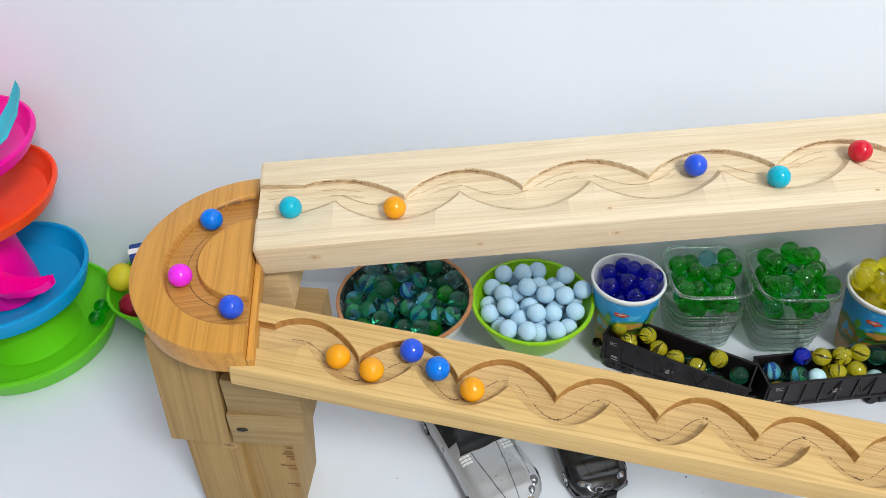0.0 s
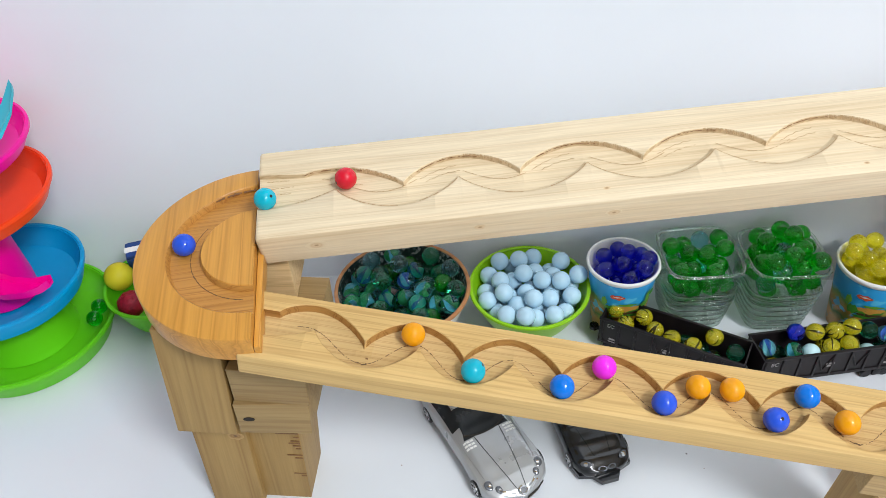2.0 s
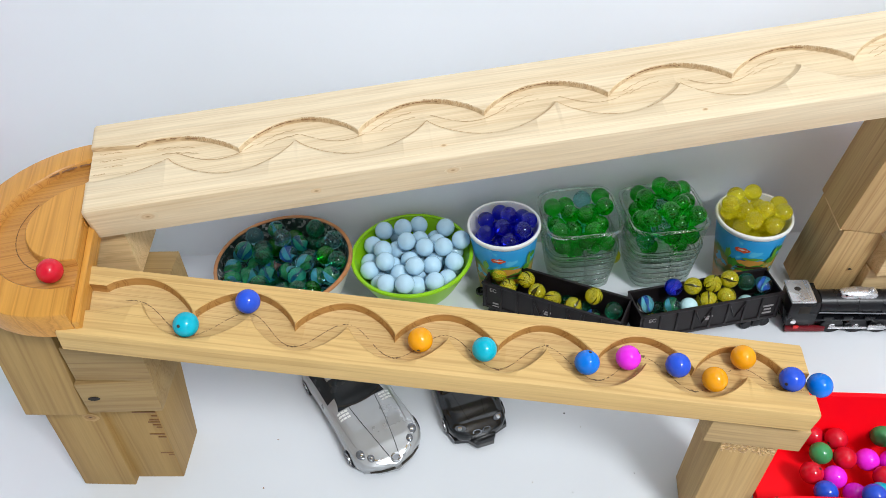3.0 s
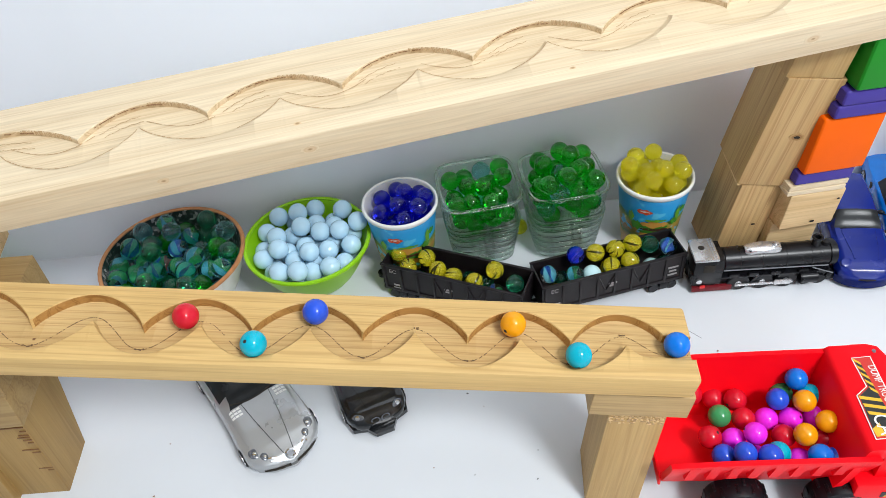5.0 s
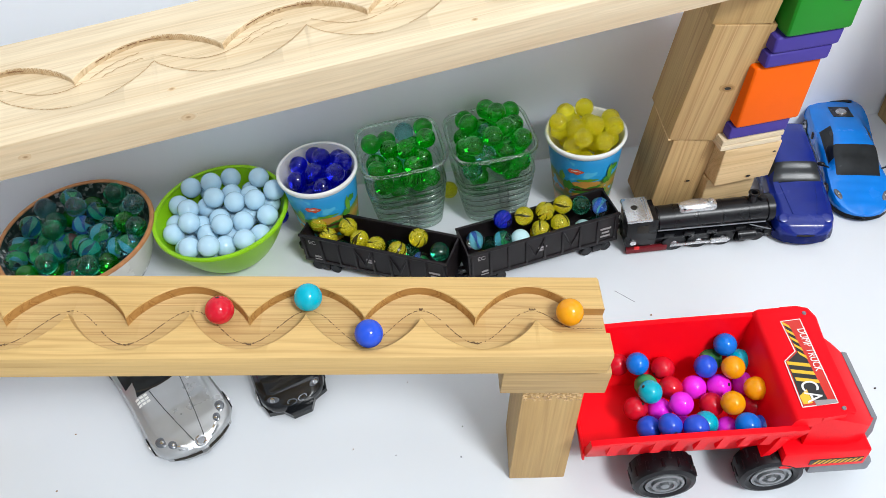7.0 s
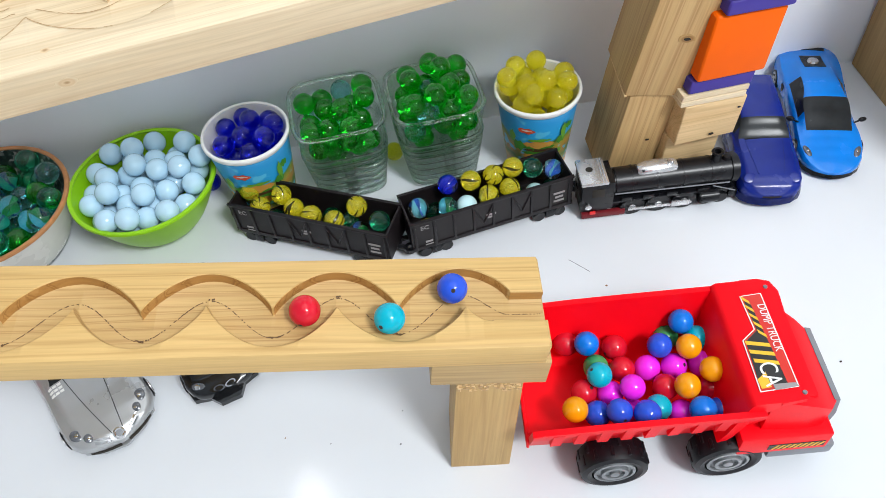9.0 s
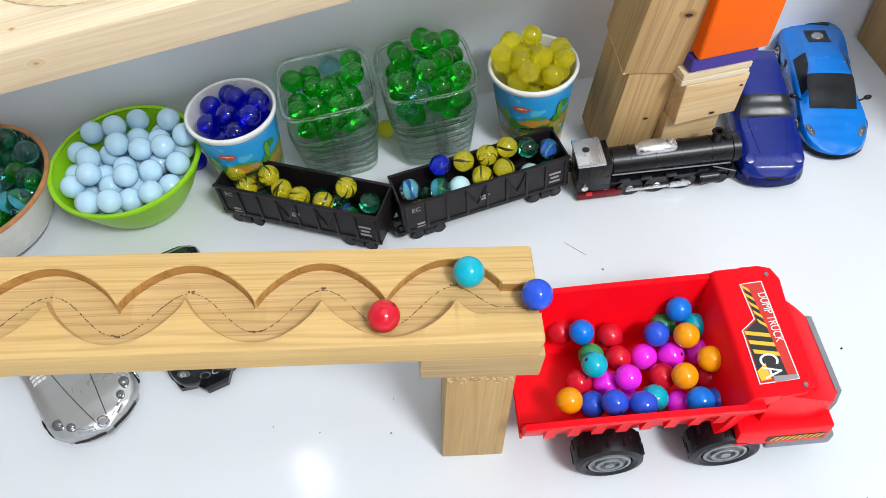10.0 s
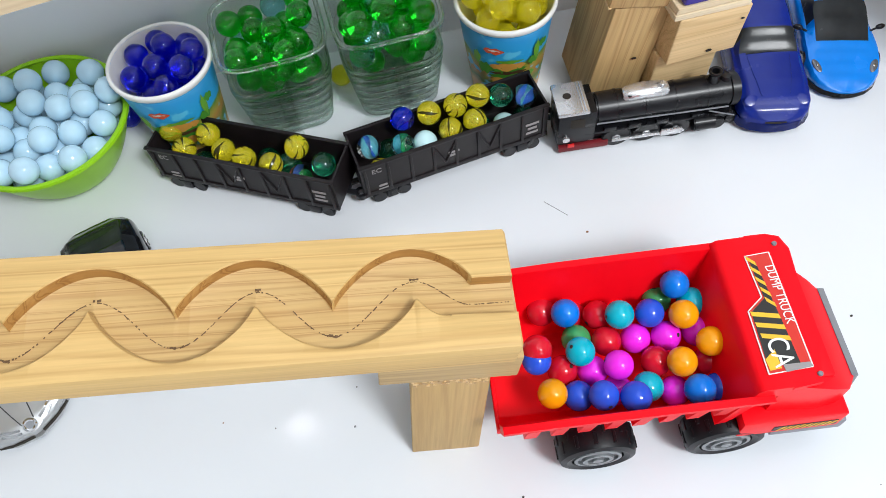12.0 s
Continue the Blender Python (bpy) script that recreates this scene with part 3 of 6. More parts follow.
def turn_board():
    root = thing("turning_board", "varnished half-round pine board with a routed U groove", "marble track", TURN)
    R, r0, r1, d, t = 0.0835, 0.0375, 0.0605, 0.0055, 0.021
    rings = []
    n = 72
    for i in range(n + 1):
        a = math.pi * i / n
        ring = []
        k1 = r1 + (0.004 if i < 14 else 0) * (1 - i / 14)
        for r, z in ((0.001, -t), (0.001, 0), (r0 - 0.0006, 0), (r0, -0.0006), (r0 + 0.0012, -d), (k1 - 0.001, -d), (k1, -0.0008), (k1 + 0.0008, 0), (R - 0.0018, 0), (R - 0.0005, -0.0005), (R, -0.0018), (R, -t + 0.001), (R - 0.001, -t)):
            ring.append((-math.sin(a) * r, math.cos(a) * r, z))
        rings.append(ring)
    bm = loft(rings)
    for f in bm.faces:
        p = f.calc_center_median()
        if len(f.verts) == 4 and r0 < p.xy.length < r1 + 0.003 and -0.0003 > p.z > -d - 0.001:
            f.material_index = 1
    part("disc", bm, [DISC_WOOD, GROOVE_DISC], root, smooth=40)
    part("lip", box(0.0003, 0.0045, -0.0835, 0.0815, -0.021, -0.0085, 0.0008), DISC_WOOD, root, "narrow varnished strip along the straight edge")
    stroke("pencil_line", root, [(-math.sin(a) * 0.0455, math.cos(a) * 0.0455, 0) for a in np.arange(0.9, 3.0, 0.02)], 0.00028, PENCIL, -d + 0.0001, 0.05, 8)
    stroke("scorch_mark", root, [(-math.sin(a) * 0.0605, math.cos(a) * 0.0605, 0) for a in np.arange(0.02, 0.55, 0.03)], 0.0012, KNOT, -0.0012, 0.2, 9)


turn_board()


# ---- wooden supports ----
def block(name, label, m, x, y, z, material, seed, bevel=0.0009, deep=0.0):
    ob = part(name, rough_box(-x / 2, x / 2, 0, y, 0, z, bevel, 0.0007, seed, deep), material)
    ob.matrix_basis = m
    return tagged(ob, label, "wood block", "blocks holding up the track")


def nail_hole(parent, x, z, r=0.004):
    r *= 0.68
    bm = prism([(r * math.cos(a) * (1.5 if abs(math.cos(a)) > 0.5 else 1.2), 0.7 * r * math.sin(a)) for a in np.linspace(0, 2 * math.pi, 12, endpoint=False)], -0.0002, 0.0004)
    part("knot_hole", bm, DARK, parent, m=pose(x, -0.0009, z, 90))


b = block("support_block", "sawn pine block standing upright on the table", pose(-0.2165, 0.314, 0, -1, 2, 0), 0.043, 0.050, 0.114, AGED, 1)
knot(b, pose(0.013, -0.0007, 0.094, 90), 0.0075, 8, KNOT_DARK)
b = block("support_block", "sawn pine block with dark saw marks", pose(-0.1755, 0.320, 0, 0, 2, 0), 0.041, 0.046, 0.118, AGED, 2, deep=0.026)
for i, (w, z) in enumerate(((0.006, 0.098), (0.018, 0.091), (0.004, 0.086), (0.007, 0.081), (0.009, 0.078), (0.006, 0.0745), (0.004, 0.071), (0.012, 0.062), (0.006, 0.058), (0.010, 0.036), (0.004, 0.033))):
    part("saw_mark", box(0.020 - w, 0.0205, -0.0004, 0.0002, z, z + 0.0013, 0.0003), KNOT, b)
block("support_block", "weathered pine block leaning under the turning board", pose(-0.2135, 0.302, 0.1145, -2, 4, 0), 0.045, 0.052, 0.108, AGED, 3)
b = block("support_slab", "short pine offcut lying flat with a dark knot", pose(-0.159, 0.301, 0.1185, 0, 1, 1), 0.054, 0.090, 0.033, AGED_X, 4)
nail_hole(b, -0.018, 0.017, 0.0042)
block("support_slab", "short pine offcut lying flat", pose(-0.157, 0.302, 0.152, 0, 1, -1), 0.056, 0.098, 0.034, AGED_X, 5)
block("support_slab", "thin pine offcut wedged under the lower plank", pose(-0.150, 0.304, 0.1865, 3, 6, -2), 0.050, 0.050, 0.014, AGED_X, 6)
block("support_block", "tall pine block under the end of the upper plank", pose(-0.1640, 0.372, 0.187, 0, 0, 4), 0.034, 0.050, 0.049, PALE_BLOCK, 7)
b = block("support_block", "pine block with a torn top edge", pose(0.2695, 0.2625, 0, -1, 5, -6), 0.039, 0.044, 0.112, BLOCK, 9)
bmt = bmesh.new()
rnd = random.Random(5)
bmd = bmesh.new()
for i in range(190):
    x, z = rnd.uniform(-0.019, 0.017), 0.1115 - 0.0095 * rnd.random() ** 1.4
    box(x, x + rnd.uniform(0.0006, 0.0022), -0.0011 * rnd.random() - 0.0003, 0.001, z, z + rnd.uniform(0.0004, 0.0011), bm=bmt if rnd.random() < 0.62 else bmd)
# brown pieces put the shade between the pale splinters into colour
part("torn_shade", bmd, FIBRE, b, "brown torn fibres, dark as the shade between splinters")
part("torn_edge", bmt, PALE_BLOCK, b, "splintered pale fibres")
block("support_slab", "short pine offcut under the end of the lower plank", pose(0.2775, 0.2600, 0.1150, 3, 8, -4), 0.064, 0.044, 0.0235, BLOCK_X, 10)

b = block("support_pillar", "ruddy pine block at the foot of the pillar", pose(0.437, 0.495, 0, 5, 6, 2), 0.041, 0.052, 0.101, CEDAR, 11)
nail_hole(b, 0.006, 0.052, 0.0018)
nail_hole(b, -0.004, 0.016, 0.0014)
b = block("support_pillar", "ruddy pine block with a knot stacked on another", pose(0.4455, 0.4850, 0.1010, 5, 8, -1), 0.046, 0.052, 0.112, CEDAR, 12)
knot(b, pose(0.007, -0.0007, 0.055, 90), 0.0062, 3, KNOT_DARK)
nail_hole(b, 0.007, 0.055, 0.0026)
part("split_edge", prism([(-0.0235, 0), (-0.0215, 0.0), (-0.0235, 0.042)], 0, 0.0012), PALE_BLOCK, b, "pale split fibre", pose(0, -0.0004, 0.0, 0))
block("support_pillar", "short pine offcut under the upper plank", pose(0.4580, 0.4750, 0.2120, 5, 6, -3), 0.044, 0.050, 0.032, BLOCK, 13)


def stack():
    """Toy building blocks and offcuts piled beside the pillar."""
    def lay(x, y, z, wx, wy, h, material, name, label, seed, bevel=0.0015, yaw=7):
        ob = part(name, rough_box(-wx / 2, wx / 2, 0, wy, 0, h, bevel, 0.0003, seed), material)
        ob.matrix_basis = pose(x + 0.004, y, z, 2, 3, yaw)
        return tagged(ob, label, "block", "stacked blocks beside the pillar")
    b = lay(0.480, 0.488, 0.0, 0.048, 0.048, 0.0530, PALE_BLOCK, "wood_block", "light pine block standing on the table", 21)
    b = lay(0.487, 0.478, 0.0534, 0.052, 0.052, 0.040, PALE_BLOCK, "wood_block", "light pine block with a small nail hole", 22)
    nail_hole(b, 0.004, 0.006, 0.0022)
    nail_hole(b, 0.021, 0.030, 0.0014)
    lay(0.4855, 0.476, 0.0938, 0.054, 0.050, 0.0050, PINE, "pine_batten", "thin pale pine slat", 23, 0.0006)
    lay(0.4865, 0.4765, 0.0990, 0.055, 0.050, 0.0050, PINE, "pine_batten", "thin pale pine slat", 24, 0.0006)
    lay(0.4895, 0.4770, 0.1042, 0.052, 0.048, 0.013, PURPLE, "toy_plate", "flat violet wooden toy plate", 25, 0.002)
    lay(0.4935, 0.4745, 0.1174, 0.055, 0.050, 0.057, ORANGE_BLOCK, "toy_block", "bright orange wooden cube", 26, 0.0030)
    lay(0.5005, 0.4700, 0.1746, 0.053, 0.050, 0.013, PURPLE, "toy_plate", "flat violet wooden toy plate", 27, 0.003)
    lay(0.5035, 0.4690, 0.1878, 0.054, 0.050, 0.014, PURPLE, "toy_plate", "flat violet wooden toy plate", 28, 0.003)
    bm = rough_box(-0.026, 0.026, 0, 0.05, 0, 0.056, 0.0035, 0.0003, 29)
    ob = part("toy_block", bm, GREEN_BLOCK, m=pose(0.512, 0.4660, 0.2020, 2, 3, 7))
    tagged(ob, "glossy green wooden block with a round hollow", "block", "stacked blocks beside the pillar")
    # no recess is cut: a disc of darkened green paints the hollow's shade
    part("hollow", cyl(0.010, (0.014, -0.0006, 0.034), (0.014, 0.002, 0.034), 24), mat("green_hollow_shade", (0.006, 0.10, 0.008), 0.5), ob)


stack()
for i, (x, w) in enumerate(((0.690, 0.105), (0.690, 0.085))):
    y1 = 0.598 - (0.107 if i else 0)
    ob = part("plank_upright", rough_box(0, 0.020, -w, 0, 0, 0.30, 0.0012, 0.0006, 40 + i), BLOCK)
    ob.matrix_basis = pose(x, y1, 0, 0, 0, 1)
    tagged(ob, "brown pine plank standing on edge at the table's end", "plank", "planks at the end")


# ---- rolling beads ----
R_BEAD = 0.0080
BEAD = {k: bead_mesh("bead_" + k, R_BEAD, m) for k, m in BALL.items()}
BEAD_BIG = {k: bead_mesh("loose_bead_" + k, 0.0083, m) for k, m in BALL.items()}


def bead(kind, m, label, group, meshes=BEAD):
    ob = new("bead", meshes[kind])
    ob.matrix_basis = m
    return tagged(ob, label, "bead", group)


ARC = math.pi * TURN_R
H_UP, H_TURN, H_LOW = R_BEAD - 0.0044, R_BEAD - 0.0053, R_BEAD - 0.0062


def route(q):
    """The bead's centre after q metres, counted from the start of the turning board."""
    if q < 0:
        return UPPER @ Vector((-q, wave(-q, UP_KEYS), H_UP))
    if q < ARC:
        a = q / TURN_R
        x, y = -math.sin(a) * TURN_R, math.cos(a) * TURN_R
        p = TURN_C + Vector((x * math.cos(TURN_A) - y * math.sin(TURN_A), x * math.sin(TURN_A) + y * math.cos(TURN_A), 0))
        return p + Vector((0, 0, (p.y - TURN_C.y) * 0.085 + H_TURN))
    s = q - ARC
    return LOWER @ Vector((s, wave(s, LOW_KEYS), H_LOW))


# each rolling bead: colour, metres along the route at some seconds, when it drops off the end, where it comes to rest
RUNS = [
    ("orange", [(0, 0.307), (0.5, 0.3625), (1, 0.423), (1.5, 0.4865), (2, 0.5455), (2.5, 0.6045)], 2.66, (0.4109, 0.2903, 0.0646)),
    ("sky", [(0, 0.283), (0.5, 0.34), (1, 0.404), (1.5, 0.4675), (2, 0.523), (2.5, 0.5775), (2.8, 0.612)], 2.955, (0.4112, 0.3076, 0.0673)),
    ("blue", [(0, 0.264), (0.5, 0.323), (1, 0.378), (1.5, 0.438), (2, 0.4985), (2.5, 0.557), (3, 0.6165)], 3.06, (0.3945, 0.2965, 0.0608)),
    ("orange", [(0, 0.242), (0.5, 0.295), (1, 0.350), (1.5, 0.4095), (2, 0.473), (2.5, 0.531), (3, 0.5875)], 3.33, (0.4202, 0.2726, 0.0632)),
    ("orange", [(0, 0.219), (0.4, 0.261), (1.5, 0.389), (2, 0.4505), (2.5, 0.511), (3, 0.5655), (3.5, 0.6215)], 3.55, (0.4019, 0.2651, 0.0619)),
    ("blue", [(0, 0.1445), (0.5, 0.2495), (1, 0.3065), (1.5, 0.3645), (2, 0.427), (2.5, 0.489), (3, 0.543), (3.5, 0.603), (3.7, 0.6245)], 3.78, (0.3563, 0.2554, 0.0622)),
    ("magenta", [(0, 0.0925), (0.5, 0.2125), (1, 0.2715), (1.5, 0.3305), (2, 0.389), (2.5, 0.4505), (3, 0.511), (3.5, 0.5685), (3.7, 0.5895)], 4.10, (0.3689, 0.2704, 0.0614)),
    ("sky", [(0, 0.034), (0.5, 0.1395), (1, 0.2475), (1.5, 0.305), (2, 0.3615), (2.5, 0.422), (3, 0.484), (3.5, 0.5435), (3.7, 0.5625)], 5.27, (0.3490, 0.3055, 0.0623)),
    ("cyan", [(0, -0.025), (0.5, 0.0555), (1, 0.1505), (1.5, 0.25), (2, 0.304), (2.5, 0.359), (3, 0.4185), (3.5, 0.48), (3.7, 0.4995), (5.5, 0.5775), (6, 0.599)], 6.55, (0.3507, 0.2811, 0.0638)),
    ("orange", [(0, -0.098), (0.3, -0.0445), (0.5, -0.016), (1, 0.076), (1.5, 0.1795), (2, 0.262), (2.5, 0.3175), (3, 0.3775), (3.5, 0.4395), (3.7, 0.4575), (5.5, 0.541), (6, 0.5645), (6.5, 0.5855), (7, 0.609)], 7.45, (0.3309, 0.2625, 0.0600)),
    ("blue", [(0, -0.3125), (0.5, -0.2285), (1, -0.131), (1.5, -0.0395), (2, 0.071), (2.5, 0.191), (3, 0.264), (3.5, 0.32), (3.7, 0.337), (5.5, 0.4195), (6, 0.443), (6.5, 0.467), (7, 0.494), (7.5, 0.516), (9.5, 0.6055)], 10.03, (0.3269, 0.2816, 0.0623)),
    ("cyan", [(0, -0.366), (0.5, -0.2735), (1, -0.185), (1.5, -0.0925), (2, -0.0065), (2.5, 0.1115), (3, 0.231), (3.5, 0.285), (3.7, 0.3045), (5.5, 0.385), (6, 0.408), (6.5, 0.4345), (7, 0.4595), (7.5, 0.4825), (9.5, 0.5725), (10, 0.5965), (10.5, 0.6205)], 10.68, (0.3774, 0.2977, 0.0638)),
    ("red", [(0, -0.43), (0.5, -0.3385), (1, -0.2385), (1.5, -0.154), (2, -0.064), (2.5, 0.028), (3, 0.1405), (3.5, 0.249), (5.5, 0.342), (6, 0.3665), (6.5, 0.3885), (7, 0.4115), (7.5, 0.437), (9.5, 0.5305), (10, 0.553), (10.5, 0.572), (11, 0.5955), (11.5, 0.6195)], 11.70, (0.3381, 0.2933, 0.0591)),
]
ROLLERS = [bead(kind, Matrix.Translation(route(keys[0][1])), "glossy " + WORD[kind] + " bead rolling down the wooden groove", "rolling beads") for kind, keys, _, _ in RUNS]


def smooth_path(keys):
    """A monotone curve through (time, value) pairs."""
    ts, vs = [k[0] for k in keys], [k[1] for k in keys]
    d = [(vs[i + 1] - vs[i]) / (ts[i + 1] - ts[i]) for i in range(len(ts) - 1)]
    sl = [d[0]] + [0 if a * c <= 0 else 2 * a * c / (a + c) for a, c in zip(d, d[1:])] + [d[-1]]

    def f(t):
        i = max(0, min(len(d) - 1, sum(1 for x in ts[1:] if x <= t)))
        h = ts[i + 1] - ts[i]
        u = (t - ts[i]) / h
        return (2 * u**3 - 3 * u**2 + 1) * vs[i] + (u**3 - 2 * u**2 + u) * h * sl[i] + (3 * u**2 - 2 * u**3) * vs[i + 1] + (u**3 - u**2) * h * sl[i + 1]
    return f


def motions():
    for ob, (kind, keys, off, rest) in zip(ROLLERS, RUNS):
        q_end = ARC + 0.477
        f = smooth_path(keys + [(off, q_end)])
        rows = []
        turn = Euler((0.7 * len(kind), 0.4, 1.1)).to_quaternion()
        last = route(f(0))
        n = int(round(off * FPS))
        for i in range(n + 1):
            t = i / FPS
            p = route(min(q_end, f(min(t, off))))
            d = p - last
            if d.length > 1e-6:
                axis = Vector((0, 0, 1)).cross(d).normalized()
                turn = (Matrix.Rotation(min(1.3, d.length / R_BEAD), 4, axis).to_quaternion() @ turn).normalized()
            rows.append((t, Matrix.Translation(p) @ turn.to_matrix().to_4x4()))
            last = p
        rest = Vector(rest)
        fall, hop = (0.31 if off > 11 else 0.21), 0.16
        near = rest + (last - rest) * 0.35
        near.z = rest.z + 0.002
        for i in range(n + 1, int(12 * FPS) + 1):
            t = i / FPS
            k = t - n / FPS
            if k < fall:
                u = k / fall
                p = last.lerp(near, 0.5 * u + 0.5 * u * u)
                p.z = last.z + (near.z - last.z) * u ** 1.45
            elif k < fall + hop:
                u = (k - fall) / hop
                p = near.lerp(rest, u)
                p.z += 0.006 * 4 * u * (1 - u)
            else:
                rows.append((t, Matrix.Translation(rest) @ turn.to_matrix().to_4x4()))
                break
            turn = (Matrix.Rotation(0.35, 4, Vector((0.3, 1, 0.1)).normalized()).to_quaternion() @ turn).normalized()
            rows.append((t, Matrix.Translation(p) @ turn.to_matrix().to_4x4()))
        if rows[-1][0] < 12.0:
            rows.append((12.0, rows[-1][1]))
        walk(ob, rows)


# ---- loose beads in the truck ----
LOOSE = {
    "red": [(0.3379, 0.3141, 0.052), (0.3682, 0.3053, 0.0522), (0.4269, 0.3028, 0.0406), (0.3687, 0.2888, 0.0518), (0.3408, 0.2774, 0.051), (0.3919, 0.2724, 0.0506), (0.4208, 0.2679, 0.0466), (0.355, 0.3128, 0.0456)],
    "green": [(0.404, 0.3081, 0.0499), (0.3528, 0.2936, 0.0514)],
    "cyan": [(0.4207, 0.3003, 0.0558), (0.3828, 0.2586, 0.0519)],
    "magenta": [(0.3852, 0.2877, 0.0502), (0.402, 0.2856, 0.0506), (0.4196, 0.2849, 0.0499), (0.357, 0.2746, 0.0492), (0.3978, 0.2555, 0.0454), (0.3678, 0.2621, 0.0459)],
    "blue": [(0.3454, 0.2615, 0.0511), (0.3723, 0.2512, 0.0624), (0.4201, 0.2515, 0.0488)],
    "sky": [(0.4068, 0.2496, 0.0585)],
}
for kind, places in LOOSE.items():
    for p in places:
        bead(kind, pose(*p, random.uniform(0, 360), random.uniform(0, 360), 0), WORD[kind] + " glossy bead lying in the red truck bed", "beads in the truck", BEAD_BIG)


# ---- containers of marbles ----
R_M = 0.0083


def drop_fill(n, reach, floor_z, seed, r=R_M, sq=False, tries=200):
    """Let n balls fall one by one to the lowest free place inside a vessel; reach(z) is its inner radius."""
    rnd = random.Random(seed)
    placed = []
    for _ in range(n):
        best = None
        for _ in range(tries):
            z_lim = floor_z + 0.09
            rad = (reach(z_lim) - r)
            if sq:
                x, y = rnd.uniform(-rad, rad), rnd.uniform(-rad, rad)
                rho = max(abs(x), abs(y))
            else:
                a, k = rnd.uniform(0, 2 * math.pi), math.sqrt(rnd.random())
                x, y, rho = rad * k * math.cos(a), rad * k * math.sin(a), rad * k
            z = floor_z + r
            while reach(z) - r * 1.02 < rho and z < z_lim:
                z += 0.0008
            for px, py, pz in placed:
                d2 = (px - x) ** 2 + (py - y) ** 2
                if d2 < 4 * r * r:
                    z = max(z, pz + math.sqrt(4 * r * r - d2))
            if best is None or z < best[2]:
                best = (x, y, z)
        placed.append(best)
    return placed


M_CLEAR = ball_mesh("marble_clear", R_M, G_CLEAR)
M_GREEN = ball_mesh("marble_green", R_M, G_GREEN)
M_DEEP = ball_mesh("marble_deep_green", R_M, G_DEEP)
M_BLUE = ball_mesh("marble_blue", R_M, G_BLUE)
M_YELLOW = ball_mesh("marble_yellow", R_M, G_YELLOW)
M_MILK = ball_mesh("marble_milky", R_M, worn("milky_aqua", (0.52, 0.76, 0.80), 0.12, vary=0.1))
M_LEMON = ball_mesh("marble_lemon", R_M, G_LEMON)
M_AQUA = ball_mesh("marble_aqua", R_M, G_AQUA)
M_PEARL = ball_mesh("pearl", R_M * 1.14, PEARL)
S_GREEN = swirl_meshes("green_swirl", R_M, [VANE["green"], VANE["aqua"]], 3, 2.0, 4)
S_BLUE = swirl_meshes("blue_swirl", R_M, [VANE["blue"], VANE["aqua"]], 4, 1.2, 5)
S_MIX = swirl_meshes("mixed_swirl", R_M, [VANE["blue"], VANE["green"], VANE["red"]], 3, 2.2, 6)
S_AQUA = swirl_meshes("aqua_swirl", R_M, [VANE["aqua"], VANE["white"]], 5, 1.0, 7)


BANDS = {}


def band_meshes(k):
    """Dark streaks that run round a marble just under its skin."""
    if k not in BANDS:
        pieces = []
        rnd2 = random.Random(k + 50)
        for i in range(5):
            a0, tw, w = 2 * math.pi * i / 5 + rnd2.uniform(-0.4, 0.4), rnd2.uniform(-0.7, 0.7), rnd2.uniform(0.06, 0.15)
            rows = []
            for j in range(13):
                th = 0.35 + (math.pi - 0.7) * j / 12
                ww = w * math.sin(math.pi * j / 12) + 0.01
                rows.append([Vector((math.sin(th) * math.cos(a), math.sin(th) * math.sin(a), math.cos(th))) * R_M * f for a, f in [(a0 + tw * th + ww * g, 1.006) for g in (-1, -0.5, 0, 0.5, 1)] + [(a0 + tw * th + ww * g, 0.985) for g in (1, 0.5, 0, -0.5, -1)]])
            pieces.append(finish(loft(rows), "streak", VANE["olive"], 60))
        BANDS[k] = pieces
    return BANDS[k]


def marble(mesh, p, label, group, swirl=None, rnd=random, k=1.0):
    ob = new("marble", mesh)
    ob.matrix_basis = pose(*p, rnd.uniform(0, 360), rnd.uniform(0, 360), rnd.uniform(0, 360)) @ Matrix.Scale(k, 4)
    tagged(ob, label, "marble", group)
    for piece in swirl or ():
        share("vane", piece, ob, Matrix(), "twisted coloured vane")
    return ob


def bowl(name, label, m, r, h, r0, material, rim=None, inner=None, power=0.6, wall=0.002):
    root = thing(name, label, "bowl", m)
    def reach(z):
        return r0 + (r - r0) * max(0.0, min(1.3, z / h)) ** power
    out = [(0, 0.0), (r0 * 0.75, 0.0), (r0 * 0.8, 0.0015)] + [(reach(h * k), 0.002 + (h - 0.002) * k) for k in (0.03, 0.08, 0.18, 0.3, 0.45, 0.6, 0.75, 0.9, 1.0)]
    ins = [(reach(h * k) - wall, 0.002 + wall + (h - 0.002 - wall) * k) for k in (1.0, 0.9, 0.75, 0.6, 0.45, 0.3, 0.18, 0.08, 0.03)] + [(0, 0.003 + wall)]
    bm = lathe(out + ins, 56)
    if inner:
        for f in bm.faces:
            c, nrm = f.calc_center_median(), f.normal
            if c.z > 0.004 and c.xy.length < reach(c.z) - wall * 0.6:
                f.material_index = 1
    part("shell", bm, [material, inner] if inner else material, root, smooth=50)
    rr = rim or material
    part("rim", lathe([(r - wall, h - 0.001), (r - wall - 0.0006, h + 0.0006), (r - wall * 0.5, h + 0.0016), (r + 0.0008, h + 0.0010), (r + 0.0012, h - 0.0010), (r, h - 0.002), (r - wall, h - 0.001)], 56), rr, root, smooth=60)
    return root, reach


